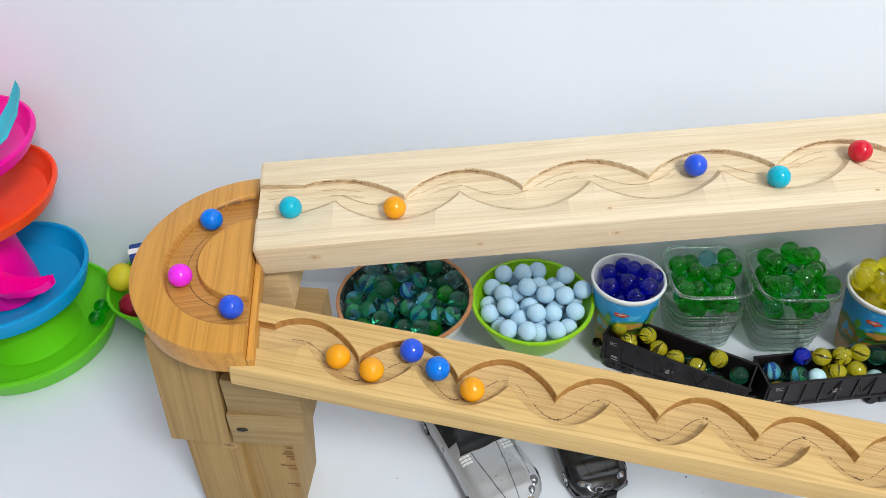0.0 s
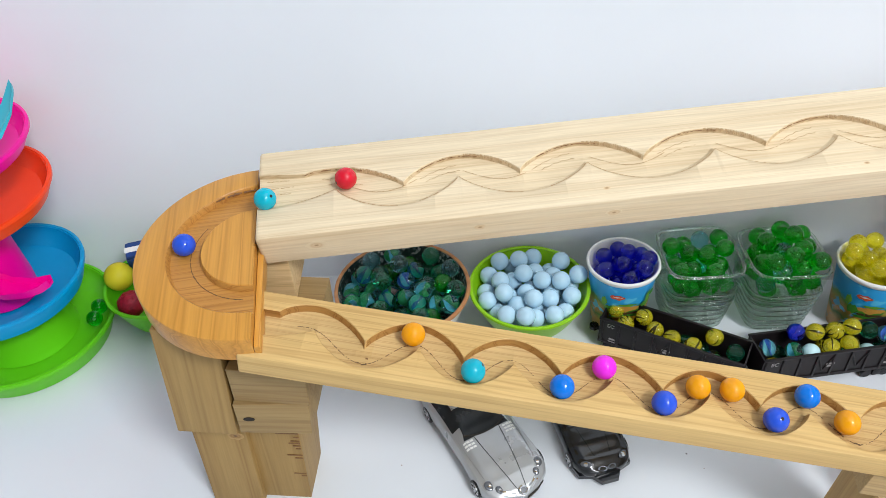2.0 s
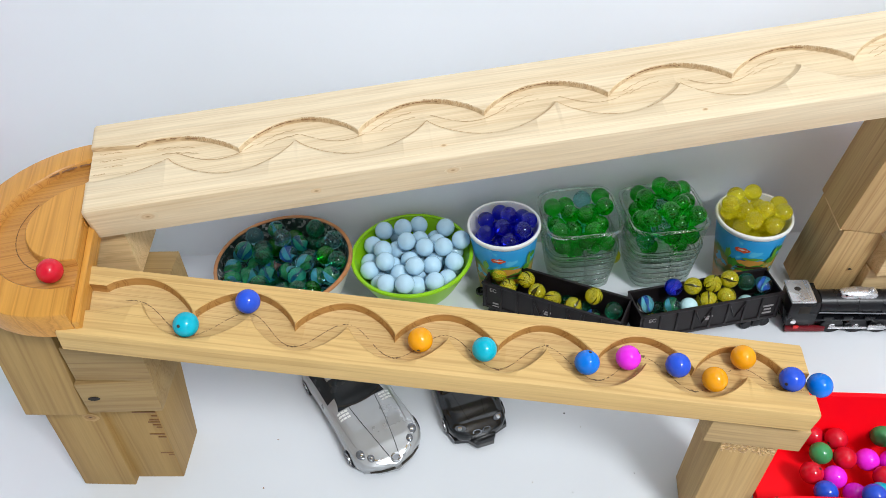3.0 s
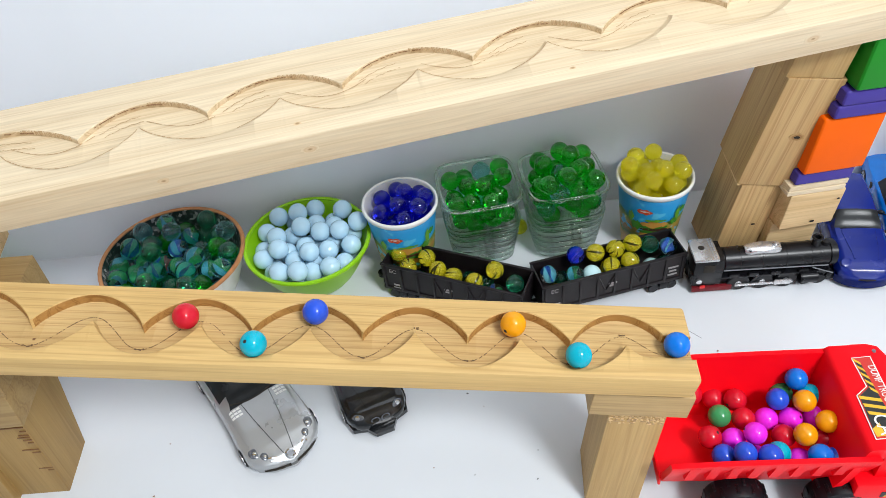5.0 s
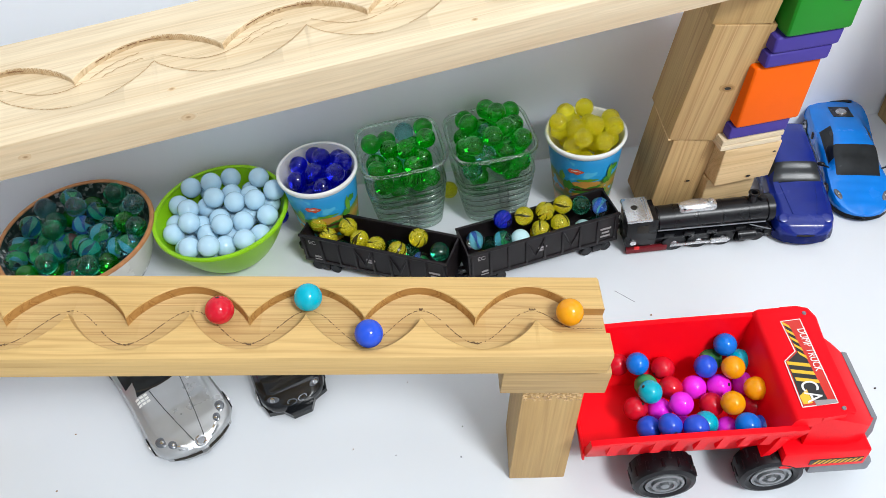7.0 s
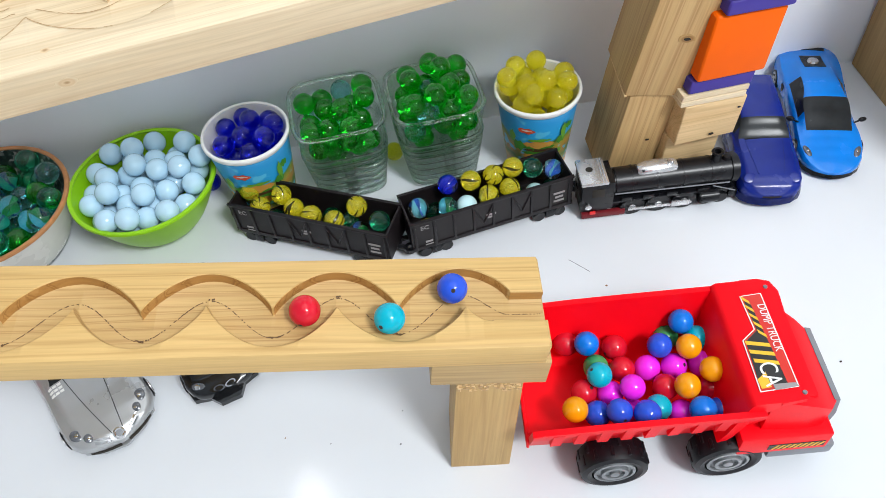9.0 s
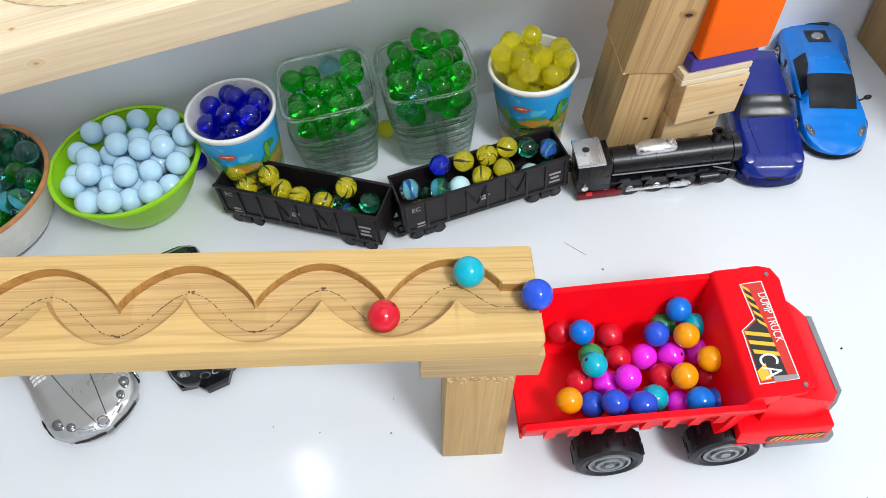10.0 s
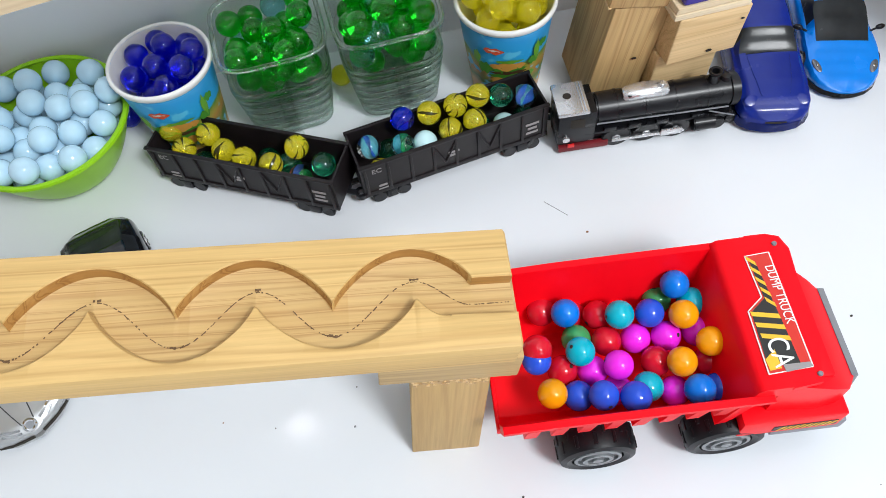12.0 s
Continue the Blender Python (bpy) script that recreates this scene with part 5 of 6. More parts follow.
class CarShape:
    """The smooth shell of a die-cast car; lengths in shares of L, W / 2 and H, x ahead."""

    def __init__(self, L, W, H, plan, belt, crown, cabin, floor=0.15):
        self.L, self.W, self.H, self.plan, self.belt, self.crown, self.cabin, self.floor = L, W, H, plan, belt, crown, cabin, floor

    def section(self, x):
        """Half a cross-section from the sill to the middle line, as (y, z) in metres."""
        hw, zs, zt, cw = self.W / 2 * eased(self.plan, x), self.H * eased(self.belt, x), self.H * eased(self.crown, x), eased(self.cabin, x)
        z0 = self.H * (self.floor + 0.05 * max(0, abs(x) - 0.36) / 0.14)
        z0 = min(z0, zs - 0.003)
        d = zs - z0
        return [(hw * 0.90, z0), (hw * 0.975, z0 + d * 0.12), (hw, z0 + d * 0.36), (hw * 0.995, z0 + d * 0.60), (hw * 0.975, z0 + d * 0.82), (hw * 0.93, zs - d * 0.03), (hw * 0.87, zs + (zt - zs) * 0.04),
                (hw * (0.87 + (cw - 0.87) * 0.5), zs + (zt - zs) * 0.47), (hw * cw, zs + (zt - zs) * 0.86), (hw * cw * 0.90, zs + (zt - zs) * 0.95), (hw * cw * 0.6, zs + (zt - zs) * 0.99), (hw * cw * 0.3, zt), (0.0, zt + 0.0002)]

    def top(self, x, y):
        """The height of the shell over the place (x share, y metres)."""
        pts = self.section(x)[5:]
        for (ya, za), (yb, zb) in zip(pts, pts[1:]):
            if yb <= abs(y) <= ya:
                return za + (zb - za) * (ya - abs(y)) / max(1e-6, ya - yb)
        return pts[0][1] if abs(y) > pts[0][0] else pts[-1][1]

    def shell(self, windows):
        """windows(x, row): whether the face at share x, in that row of the section, is glass."""
        bm = bmesh.new()
        n = 90
        x0, x1 = self.plan[0][0], self.plan[-1][0]
        xs = [x0 + (x1 - x0) * i / n for i in range(n + 1)]
        rings = []
        for x in xs:
            half = self.section(x)
            rings.append([(x * self.L, -y, z) for y, z in half] + [(x * self.L, y, z) for y, z in half[-2::-1]])
        vs = [[bm.verts.new(c) for c in r] for r in rings]
        m = len(vs[0])
        for i in range(n):
            for j in range(m - 1):
                f = bm.faces.new((vs[i][j], vs[i][j + 1], vs[i + 1][j + 1], vs[i + 1][j]))
                row = min(j, m - 2 - j)
                f.material_index = 1 if windows((xs[i] + xs[i + 1]) / 2, row) else 0
            bm.faces.new((vs[i][0], vs[i + 1][0], vs[i + 1][m - 1], vs[i][m - 1]))
        bm.faces.new(vs[0])
        bm.faces.new(vs[n])
        return bm

    def ribbon(self, line, width, lift=0.00035):
        """A thin strip laid on the shell along (x share, y metres) places."""
        line = [p for a, b in zip(line, line[1:]) for p in straight(a, b, 6)[:-1]] + [line[-1]]
        rows = []
        for i, (x, y) in enumerate(line):
            xa, ya = line[max(0, i - 1)]
            xb, yb = line[min(len(line) - 1, i + 1)]
            d = Vector(((xb - xa) * self.L, yb - ya, 0)).normalized()
            ox, oy = -d.y * width / 2, d.x * width / 2
            row = []
            for k, e in ((-1, -0.0004), (-1, lift), (1, lift), (1, -0.0004)):
                xx, yy = x + k * ox / self.L, y + k * oy
                row.append((xx * self.L, yy, self.top(xx, yy) + e))
            rows.append(row)
        return loft(rows)


def straight(p, q, n=12):
    return [(p[0] + (q[0] - p[0]) * i / n, p[1] + (q[1] - p[1]) * i / n) for i in range(n + 1)]


def car(label, m, shape, paint, windows, axles=(-0.31, 0.32), r=0.0084, mirror_at=0.0, mirror=None, name="toy_car"):
    root = thing(name, label, "toy car", m, "toy cars")
    part("body", shape.shell(windows), [paint, WINDOW], root, smooth=36)
    L, W, H = shape.L, shape.W, shape.H
    for s in (-1, 1):
        for x in axles:
            hw = shape.W / 2 * eased(shape.plan, x)
            wh = part("wheel", cyl(r, (x * L, s * (hw - 0.0085), r), (x * L, s * (hw + 0.0003), r), 32, 0.0008), TYRE, root)
            rim = part("rim", cyl(r * 0.70, (x * L, s * (hw - 0.001), r), (x * L, s * (hw + 0.0009), r), 24, 0.0003), SILVER, wh)
            for a in range(5):
                an = a * 2 * math.pi / 5 + 0.3
                part("spoke_gap", cyl(r * 0.13, (x * L + r * 0.44 * math.cos(an), s * (hw + 0.0002), r + r * 0.44 * math.sin(an)), (x * L + r * 0.44 * math.cos(an), s * (hw + 0.0011), r + r * 0.44 * math.sin(an)), 10), DARK, wh)
        yb = shape.section(mirror_at)[5][0]
        zb = shape.section(mirror_at)[5][1]
        if mirror:
            bm = bmesh.new()
            bmesh.ops.create_uvsphere(bm, u_segments=16, v_segments=10, radius=1)
            for v in bm.verts:
                v.co = Vector((v.co.x * 0.0020, v.co.y * 0.0036, v.co.z * 0.0022))
            mr = part("door_mirror", bm, mirror, root, m=pose(mirror_at * L, s * (yb + 0.0055), zb + 0.0030, 0, 0, s * 15))
            part("mirror_arm", cyl(0.0008, (0, -s * 0.002, -0.0008), (0, -s * 0.0075, -0.0026), 8), mirror, mr)
    return root


def lamp_blob(root, shape, x, y, sx, sy, sz, yaw, label, material, ring=True):
    """A lens set in the nose, with a bright bulb inside its rim."""
    bm = bmesh.new()
    bmesh.ops.create_uvsphere(bm, u_segments=22, v_segments=12, radius=1)
    for v in bm.verts:
        v.co = Vector((v.co.x * sx, v.co.y * sy, v.co.z * sz))
    slope = math.degrees(math.atan2(shape.top(x - 0.02, y) - shape.top(x + 0.02, y), 0.04 * shape.L))
    tip = math.degrees(math.atan2(shape.top(x, abs(y) - 0.002) - shape.top(x, abs(y) + 0.002), 0.004)) * (1 if y > 0 else -1)
    ob = part("headlight", bm, material, root, label, m=pose(x * shape.L, y, shape.top(x, y), -tip * 0.6, slope, yaw))
    if ring:
        part("bulb", lathe([(0, 0), (sy * 0.42, 0), (sy * 0.36, 0.0007), (0, 0.0010)], 16), CHROME, ob, m=pose(sx * 0.1, 0, sz * 0.9))
    return ob


def heading(x, y, deg):
    return pose(x, y, 0, 0, 0, deg)


# silver long-nosed coupe
SILVER_SHAPE = CarShape(0.142, 0.065, 0.036,
                        [(-0.50, 0.60), (-0.485, 0.76), (-0.45, 0.90), (-0.34, 1.0), (-0.15, 0.965), (0.1, 0.955), (0.25, 0.985), (0.34, 1.0), (0.40, 0.96), (0.44, 0.86), (0.47, 0.70), (0.495, 0.46), (0.512, 0.20), (0.518, 0.06)],
                        [(-0.50, 0.46), (-0.46, 0.58), (-0.30, 0.66), (0.0, 0.62), (0.25, 0.57), (0.38, 0.49), (0.46, 0.41), (0.518, 0.30)],
                        [(-0.50, 0.52), (-0.44, 0.68), (-0.36, 0.82), (-0.28, 0.97), (-0.20, 1.0), (-0.12, 0.94), (0.0, 0.77), (0.065, 0.69), (0.12, 0.675), (0.25, 0.64), (0.38, 0.555), (0.46, 0.46), (0.518, 0.32)],
                        [(-0.50, 0.7), (-0.32, 0.62), (-0.10, 0.60), (0.02, 0.66), (0.08, 0.74), (0.3, 0.70), (0.518, 0.6)])
silver = car("silver die-cast coupe with a long bonnet and dark windows", heading(-0.0100, 0.3830, -58.5), SILVER_SHAPE, PAINT_SILVER,
             lambda x, row: (-0.135 < x < 0.06 and row >= 8) or (-0.32 < x < -0.02 and row in (6, 7)) or (-0.42 < x < -0.31 and row >= 9), mirror_at=-0.02, mirror=None, r=0.0084)
part("screen_edge", SILVER_SHAPE.ribbon([(0.068 - 0.10 * (y / 0.021) ** 2 * 0.35, y) for y in np.linspace(-0.021, 0.021, 13)], 0.0012), DARK, silver, "dark wiper trough")
for s5 in (-1, 1):
    part("bonnet_gap", SILVER_SHAPE.ribbon([(0.07, s5 * 0.0125), (0.14, s5 * 0.0115), (0.24, s5 * 0.0098), (0.34, s5 * 0.0076), (0.42, s5 * 0.0056), (0.475, s5 * 0.0040)], 0.0006), GAP, silver)
    part("wing_crease", SILVER_SHAPE.ribbon([(0.02, s5 * 0.0265), (0.12, s5 * 0.0262), (0.24, s5 * 0.0255), (0.34, s5 * 0.0245)], 0.0009, 0.0006), PAINT_SILVER, silver)
    for i in range(3):
        for k in range(3):
            x5, y5 = 0.082 + 0.023 * k, s5 * (0.0165 + 0.0034 * i)
            part("vent", SILVER_SHAPE.ribbon(straight((x5, y5 - 0.0014), (x5, y5 + 0.0014), 2), 0.0018, 0.0004), WHITE_INK, silver)
    for x5, y5, r5 in ((0.385, 0.0240, 0.0046), (0.432, 0.0180, 0.0036)):
        lamp_blob(silver, SILVER_SHAPE, x5, s5 * y5, r5, r5 * 0.85, 0.0009, -s5 * 35, "round chrome headlight", LENS)
    for q in range(2):
        part("chrome_strip", SILVER_SHAPE.ribbon([(0.452 + 0.018 * q, s5 * 0.0165), (0.475 + 0.016 * q, s5 * 0.0110), (0.486 + 0.014 * q, s5 * 0.0065)], 0.0010, 0.0007), CHROME, silver)
    part("air_slot", loft([[(x5, y5, 0.0058), (x5 + 0.0012, y5 * 1.02, 0.0060), (x5 + 0.0012, y5 * 1.02, 0.0080), (x5, y5, 0.0082)] for x5, y5 in ((0.0655, s5 * 0.0225), (0.0690, s5 * 0.0165), (0.0715, s5 * 0.0100), (0.0730, s5 * 0.0030))]), DARK, silver, "black air slot")
part("nose_badge", lathe([(0.0024, 0), (0.0040, 0), (0.0042, 0.0012), (0.0032, 0.0018), (0.0024, 0.0012), (0.0024, 0)], 22), CHROME, silver, "round chrome nose badge", m=pose(0.490 * 0.142, 0, SILVER_SHAPE.top(0.490, 0) + 0.0002, 0, 34, 0))
part("badge_disc", lathe([(0, 0), (0.0026, 0), (0.0024, 0.0008), (0, 0.0010)], 18), GREY, silver, m=pose(0.490 * 0.142, 0, SILVER_SHAPE.top(0.490, 0) + 0.0002, 0, 34, 0))
part("front_lip", prism([(0.050, -0.0300), (0.0625, -0.0262), (0.0705, -0.0150), (0.0752, 0.0), (0.0705, 0.0150), (0.0625, 0.0262), (0.050, 0.0300), (0.045, 0.024), (0.045, -0.024)], 0.0030, 0.0054, 0.0008), PAINT_SILVER, silver, "thin silver front lip")

# black coupe with an angular skirt
BLACK_SHAPE = CarShape(0.118, 0.054, 0.034,
                       [(-0.50, 0.66), (-0.48, 0.82), (-0.42, 0.96), (-0.30, 1.0), (0.0, 0.96), (0.28, 1.0), (0.38, 0.97), (0.44, 0.88), (0.475, 0.76), (0.495, 0.58), (0.505, 0.42)],
                       [(-0.50, 0.50), (-0.40, 0.66), (0.0, 0.63), (0.25, 0.58), (0.40, 0.50), (0.505, 0.36)],
                       [(-0.50, 0.56), (-0.42, 0.74), (-0.30, 0.90), (-0.18, 1.0), (-0.02, 0.98), (0.08, 0.80), (0.14, 0.70), (0.28, 0.66), (0.40, 0.57), (0.505, 0.38)],
                       [(-0.50, 0.74), (-0.30, 0.66), (-0.02, 0.62), (0.10, 0.72), (0.3, 0.72), (0.505, 0.66)])
black = car("glossy black die-cast coupe on the table", heading(0.0791, 0.4025, -70), BLACK_SHAPE, PAINT_BLACK,
            lambda x, row: (0.0 < x < 0.13 and row >= 8) or (-0.28 < x < 0.04 and row in (6, 7)) or (-0.42 < x < -0.22 and row >= 8), mirror_at=0.06, mirror=None, r=0.0080)
for s5 in (-1, 1):
    lamp_blob(black, BLACK_SHAPE, 0.435, s5 * 0.0172, 0.0026, 0.0052, 0.0008, s5 * 24, "clear slanted headlight", LENS)
    part("nostril", lathe([(0.0022, 0), (0.0034, 0), (0.0032, 0.0008), (0.0024, 0.0008), (0.0022, 0)], 20), LENS, black, "thin chrome grille ring", m=pose(0.488 * 0.118, s5 * 0.0042, BLACK_SHAPE.top(0.488, 0.0042) - 0.0002, 0, 42, s5 * 12) @ Matrix.Diagonal((0.7, 1.25, 1, 1)))
    part("bonnet_crease", BLACK_SHAPE.ribbon([(0.16, s5 * 0.0120), (0.28, s5 * 0.0100), (0.40, s5 * 0.0075)], 0.0010, 0.0005), PAINT_BLACK, black)
part("front_skirt", prism([(0.044, -0.0265), (0.0545, -0.0240), (0.0580, -0.0130), (0.0660, -0.0075), (0.0665, 0.0075), (0.0580, 0.0130), (0.0545, 0.0240), (0.044, 0.0265), (0.040, 0.0), ], 0.0025, 0.0072, 0.0010), PAINT_BLACK, black, "angular black front skirt")

# navy hatchback
NAVY_SHAPE = CarShape(0.134, 0.0525, 0.043,
                      [(-0.50, 0.78), (-0.485, 0.90), (-0.42, 0.98), (-0.25, 1.0), (0.1, 0.985), (0.30, 1.0), (0.40, 0.98), (0.455, 0.90), (0.485, 0.76), (0.503, 0.55), (0.510, 0.38)],
                      [(-0.50, 0.50), (-0.44, 0.66), (0.0, 0.64), (0.25, 0.60), (0.40, 0.54), (0.47, 0.46), (0.510, 0.34)],
                      [(-0.50, 0.54), (-0.47, 0.74), (-0.40, 0.92), (-0.28, 0.99), (-0.10, 1.0), (0.01, 0.97), (0.07, 0.84), (0.13, 0.705), (0.19, 0.68), (0.30, 0.66), (0.41, 0.59), (0.47, 0.50), (0.510, 0.36)],
                      [(-0.50, 0.76), (-0.30, 0.68), (0.0, 0.68), (0.12, 0.80), (0.3, 0.76), (0.510, 0.70)])
navy = car("navy blue die-cast hatchback touching the locomotive", heading(0.5550, 0.5075, -101), NAVY_SHAPE, PAINT_NAVY,
           lambda x, row: (0.015 < x < 0.125 and row >= 8) or (-0.38 < x < 0.06 and row in (6, 7) and not -0.15 < x < -0.12) or (-0.50 < x < -0.42 and row >= 8), mirror_at=0.09, mirror=None, r=0.0092)
for s5 in (-1, 1):
    lamp_blob(navy, NAVY_SHAPE, 0.425, s5 * 0.0178, 0.0042, 0.0050, 0.0005, -s5 * 25, "blue-tinted headlight", PAINT_NAVY, False)
    part("bonnet_crease", NAVY_SHAPE.ribbon([(0.15, s5 * 0.0150), (0.28, s5 * 0.0130), (0.40, s5 * 0.0100)], 0.0011, 0.0005), PAINT_NAVY, navy)
part("front_bumper", loft([[(x5 * 0.134, y5, z5) for z5 in (0.0045, 0.0062, 0.0110, 0.0122)] for x5, y5 in ((0.40, -0.0268), (0.462, -0.0240), (0.500, -0.0165), (0.518, -0.007), (0.521, 0), (0.518, 0.007), (0.500, 0.0165), (0.462, 0.0240), (0.40, 0.0268))]), PAINT_NAVY, navy, "navy front bumper", smooth=40)
part("grille_slot", loft([[(x5 * 0.134, y5, z5) for z5 in (0.0125, 0.0142)] + [((x5 - 0.02) * 0.134, y5, z5) for z5 in (0.0142, 0.0125)] for x5, y5 in ((0.484, -0.018), (0.508, -0.010), (0.516, 0), (0.508, 0.010), (0.484, 0.018))]), DARK, navy)
part("wiper", NAVY_SHAPE.ribbon(straight((0.135, -0.016), (0.120, 0.010), 5), 0.0008, 0.0006), BLACK, navy)

# azure mid-engined sports car
AZURE_SHAPE = CarShape(0.152, 0.0550, 0.034,
                       [(-0.50, 0.78), (-0.48, 0.90), (-0.42, 0.98), (-0.30, 1.02), (-0.10, 0.95), (0.10, 0.92), (0.26, 0.98), (0.34, 0.97), (0.41, 0.88), (0.455, 0.74), (0.485, 0.56), (0.503, 0.34), (0.510, 0.16)],
                       [(-0.50, 0.60), (-0.38, 0.70), (-0.1, 0.64), (0.12, 0.58), (0.28, 0.58), (0.38, 0.50), (0.46, 0.40), (0.510, 0.29)],
                       [(-0.50, 0.66), (-0.42, 0.72), (-0.33, 0.80), (-0.20, 0.93), (-0.08, 1.0), (0.04, 0.985), (0.14, 0.85), (0.25, 0.645), (0.30, 0.58), (0.37, 0.51), (0.44, 0.43), (0.510, 0.30)],
                       [(-0.50, 0.72), (-0.30, 0.52), (-0.05, 0.60), (0.10, 0.76), (0.24, 0.70), (0.32, 0.60), (0.510, 0.5)])
azure = car("bright azure die-cast supercar with black mirrors", heading(0.6225, 0.5330, -104), AZURE_SHAPE, PAINT_AZURE,
            lambda x, row: (0.05 < x < 0.25 and row >= 8) or (-0.14 < x < 0.14 and row in (6, 7)), axles=(-0.31, 0.30), mirror_at=0.16, mirror=BLACK, r=0.0084)
part("engine_cover", AZURE_SHAPE.ribbon(straight((-0.375, 0.0), (-0.235, 0.0), 8), 0.0185, 0.0006), WINDOW, azure, "dark engine window")
part("engine_dome", lathe([(0, 0), (0.0052, 0), (0.0046, 0.0014), (0, 0.0020)], 20), SILVER, azure, m=pose(-0.30 * 0.152, 0, AZURE_SHAPE.top(-0.30, 0) + 0.0006, 0, -8, 0))
part("rear_wing", AZURE_SHAPE.ribbon([(-0.455 - 0.016 * (1 - (y / 0.016) ** 2), y) for y in np.linspace(-0.016, 0.016, 9)], 0.0048, 0.0006), BLACK, azure, "black rear wing")
part("front_splitter", loft([[(x5 * 0.152, y5, z5) for z5 in (0.0035, 0.0048, 0.0074, 0.0080)] for x5, y5 in ((0.40, -0.0252), (0.450, -0.0215), (0.487, -0.0150), (0.508, -0.007), (0.514, 0), (0.508, 0.007), (0.487, 0.0150), (0.450, 0.0215), (0.40, 0.0252))]), BLACK, azure, "black front splitter")
for s5 in (-1, 1):
    lamp_blob(azure, AZURE_SHAPE, 0.385, s5 * 0.0200, 0.0058, 0.0026, 0.0010, -s5 * 24, "clear slanted headlight", LENS)
    part("side_intake", cyl(0.0036, (-0.17 * 0.152, s5 * 0.0245, 0.0150), (-0.17 * 0.152, s5 * 0.0268, 0.0150), 16), DARK, azure, "dark side intake", m=Matrix.Diagonal((1.0, 1, 1, 1)))


# ---- dump truck ----
def dump_truck(m):
    root = thing("dump_truck", "red plastic toy dump truck loaded with coloured beads", "toy truck", m)
    # bed: an open flared tub, rear end open and low
    zf, zr = 0.031, 0.080
    outer, inner = [], []
    xs = [0.003, 0.014, 0.040, 0.075, 0.105, 0.137]
    rings = []
    for i, x in enumerate(xs):
        k = i / (len(xs) - 1)
        rim = 0.0775 + 0.0025 * min(1, k * 2.2)
        yn, yf = -0.0405 - 0.001 * k, 0.0455
        bn, bf = -0.027, 0.036
        fl = zf + 0.004 * (1 - k)
        th = 0.0022
        rings.append([(x, yn - 0.0016, rim - 0.003), (x, yn - 0.0016, rim), (x, yn + th, rim), (x, bn + th, fl + 0.006), (x, bn + 0.008, fl), (x, bf - 0.008, fl), (x, bf - th, fl + 0.006), (x, yf - th, rim + 0.004), (x, yf + 0.0016, rim + 0.004), (x, yf + 0.0016, rim + 0.001),
                      (x, bf + th, fl + 0.004), (x, bf - 0.006, fl - 0.003), (x, bn + 0.006, fl - 0.003), (x, bn - th, fl + 0.004)])
    part("bed", loft(rings), RED, root, smooth=40)
    board_line = [(0.108, 0.0330), (0.1160, 0.0400), (0.1205, 0.0520), (0.1245, 0.0690), (0.1268, 0.0800), (0.1282, 0.0856), (0.1308, 0.0878), (0.148, 0.0881), (0.148, 0.0850), (0.133, 0.0720), (0.125, 0.0480), (0.114, 0.0310)]
    part("headboard", loft([[(x, y, z) for x, z in board_line] for y in (-0.0395, -0.038, 0.044, 0.0460)]), RED, root, smooth=50)
    for i in range(8):
        x = 0.018 + i * 0.0140
        part("rib", loft([[(x - 0.0030, -0.0425, 0.0765), (x + 0.0036, -0.0425, 0.0765), (x + 0.0036, -0.0390, 0.0765), (x - 0.0030, -0.0390, 0.0765)], [(x - 0.0044, -0.0400, 0.0590), (x + 0.0020, -0.0400, 0.0590), (x + 0.0020, -0.0340, 0.0590), (x - 0.0044, -0.0340, 0.0590)]]), RED, root)
    part("tail_lip", box(0.0015, 0.0035, -0.027, 0.036, 0.030, 0.039, 0.0008), RED, root)
    # canopy over the cab
    outline = [(0.1445, -0.040), (0.159, -0.0385), (0.163, -0.020), (0.165, 0.010), (0.167, 0.036), (0.164, 0.044), (0.157, 0.0465), (0.146, 0.0465), (0.1445, 0.0455)]
    bm = prism(outline, 0.0845, 0.0880, 0.0012)
    part("canopy", bm, RED, root)
    # cab and front
    part("cab", loft([[(x, y0, z0), (x, y1, z0), (x, y1, z1), (x, y0, z1)] for x, y0, y1, z0, z1 in ((0.141, -0.0385, 0.044, 0.022, 0.0845), (0.152, -0.0395, 0.044, 0.022, 0.0845), (0.166, -0.0405, 0.030, 0.022, 0.0800), (0.178, -0.0385, 0.024, 0.022, 0.0715), (0.1860, -0.0300, 0.0200, 0.022, 0.0640))]), RED, root, smooth=20)
    part("step_panel", box(0.128, 0.183, -0.0455, -0.030, 0.0335, 0.0530, 0.0015), RED, root)
    part("roof_step", box(0.160, 0.1695, -0.034, 0.038, 0.064, 0.0815, 0.002), RED, root)
    part("grille", loft([[(0.182, y, 0.030), (0.1845, y, 0.0660), (0.1885, y, 0.0645), (0.1915, y, 0.046), (0.190, y, 0.030)] for y in (-0.0295, 0.0210)]), GREY, root, "grey plastic grille")
    for z in (0.036, 0.043, 0.050):
        part("grille_bar", box(0.1900 - (z - 0.03) * 0.14, 0.1930 - (z - 0.03) * 0.14, -0.026, 0.017, z, z + 0.003, 0.0006), GREY, root)
    part("bumper", box(0.150, 0.1905, -0.0435, 0.020, 0.0200, 0.0325, 0.002), GREY, root, "grey plastic bumper")
    part("chassis", box(0.034, 0.185, -0.016, 0.026, 0.014, 0.030, 0.001), BLACK, root)
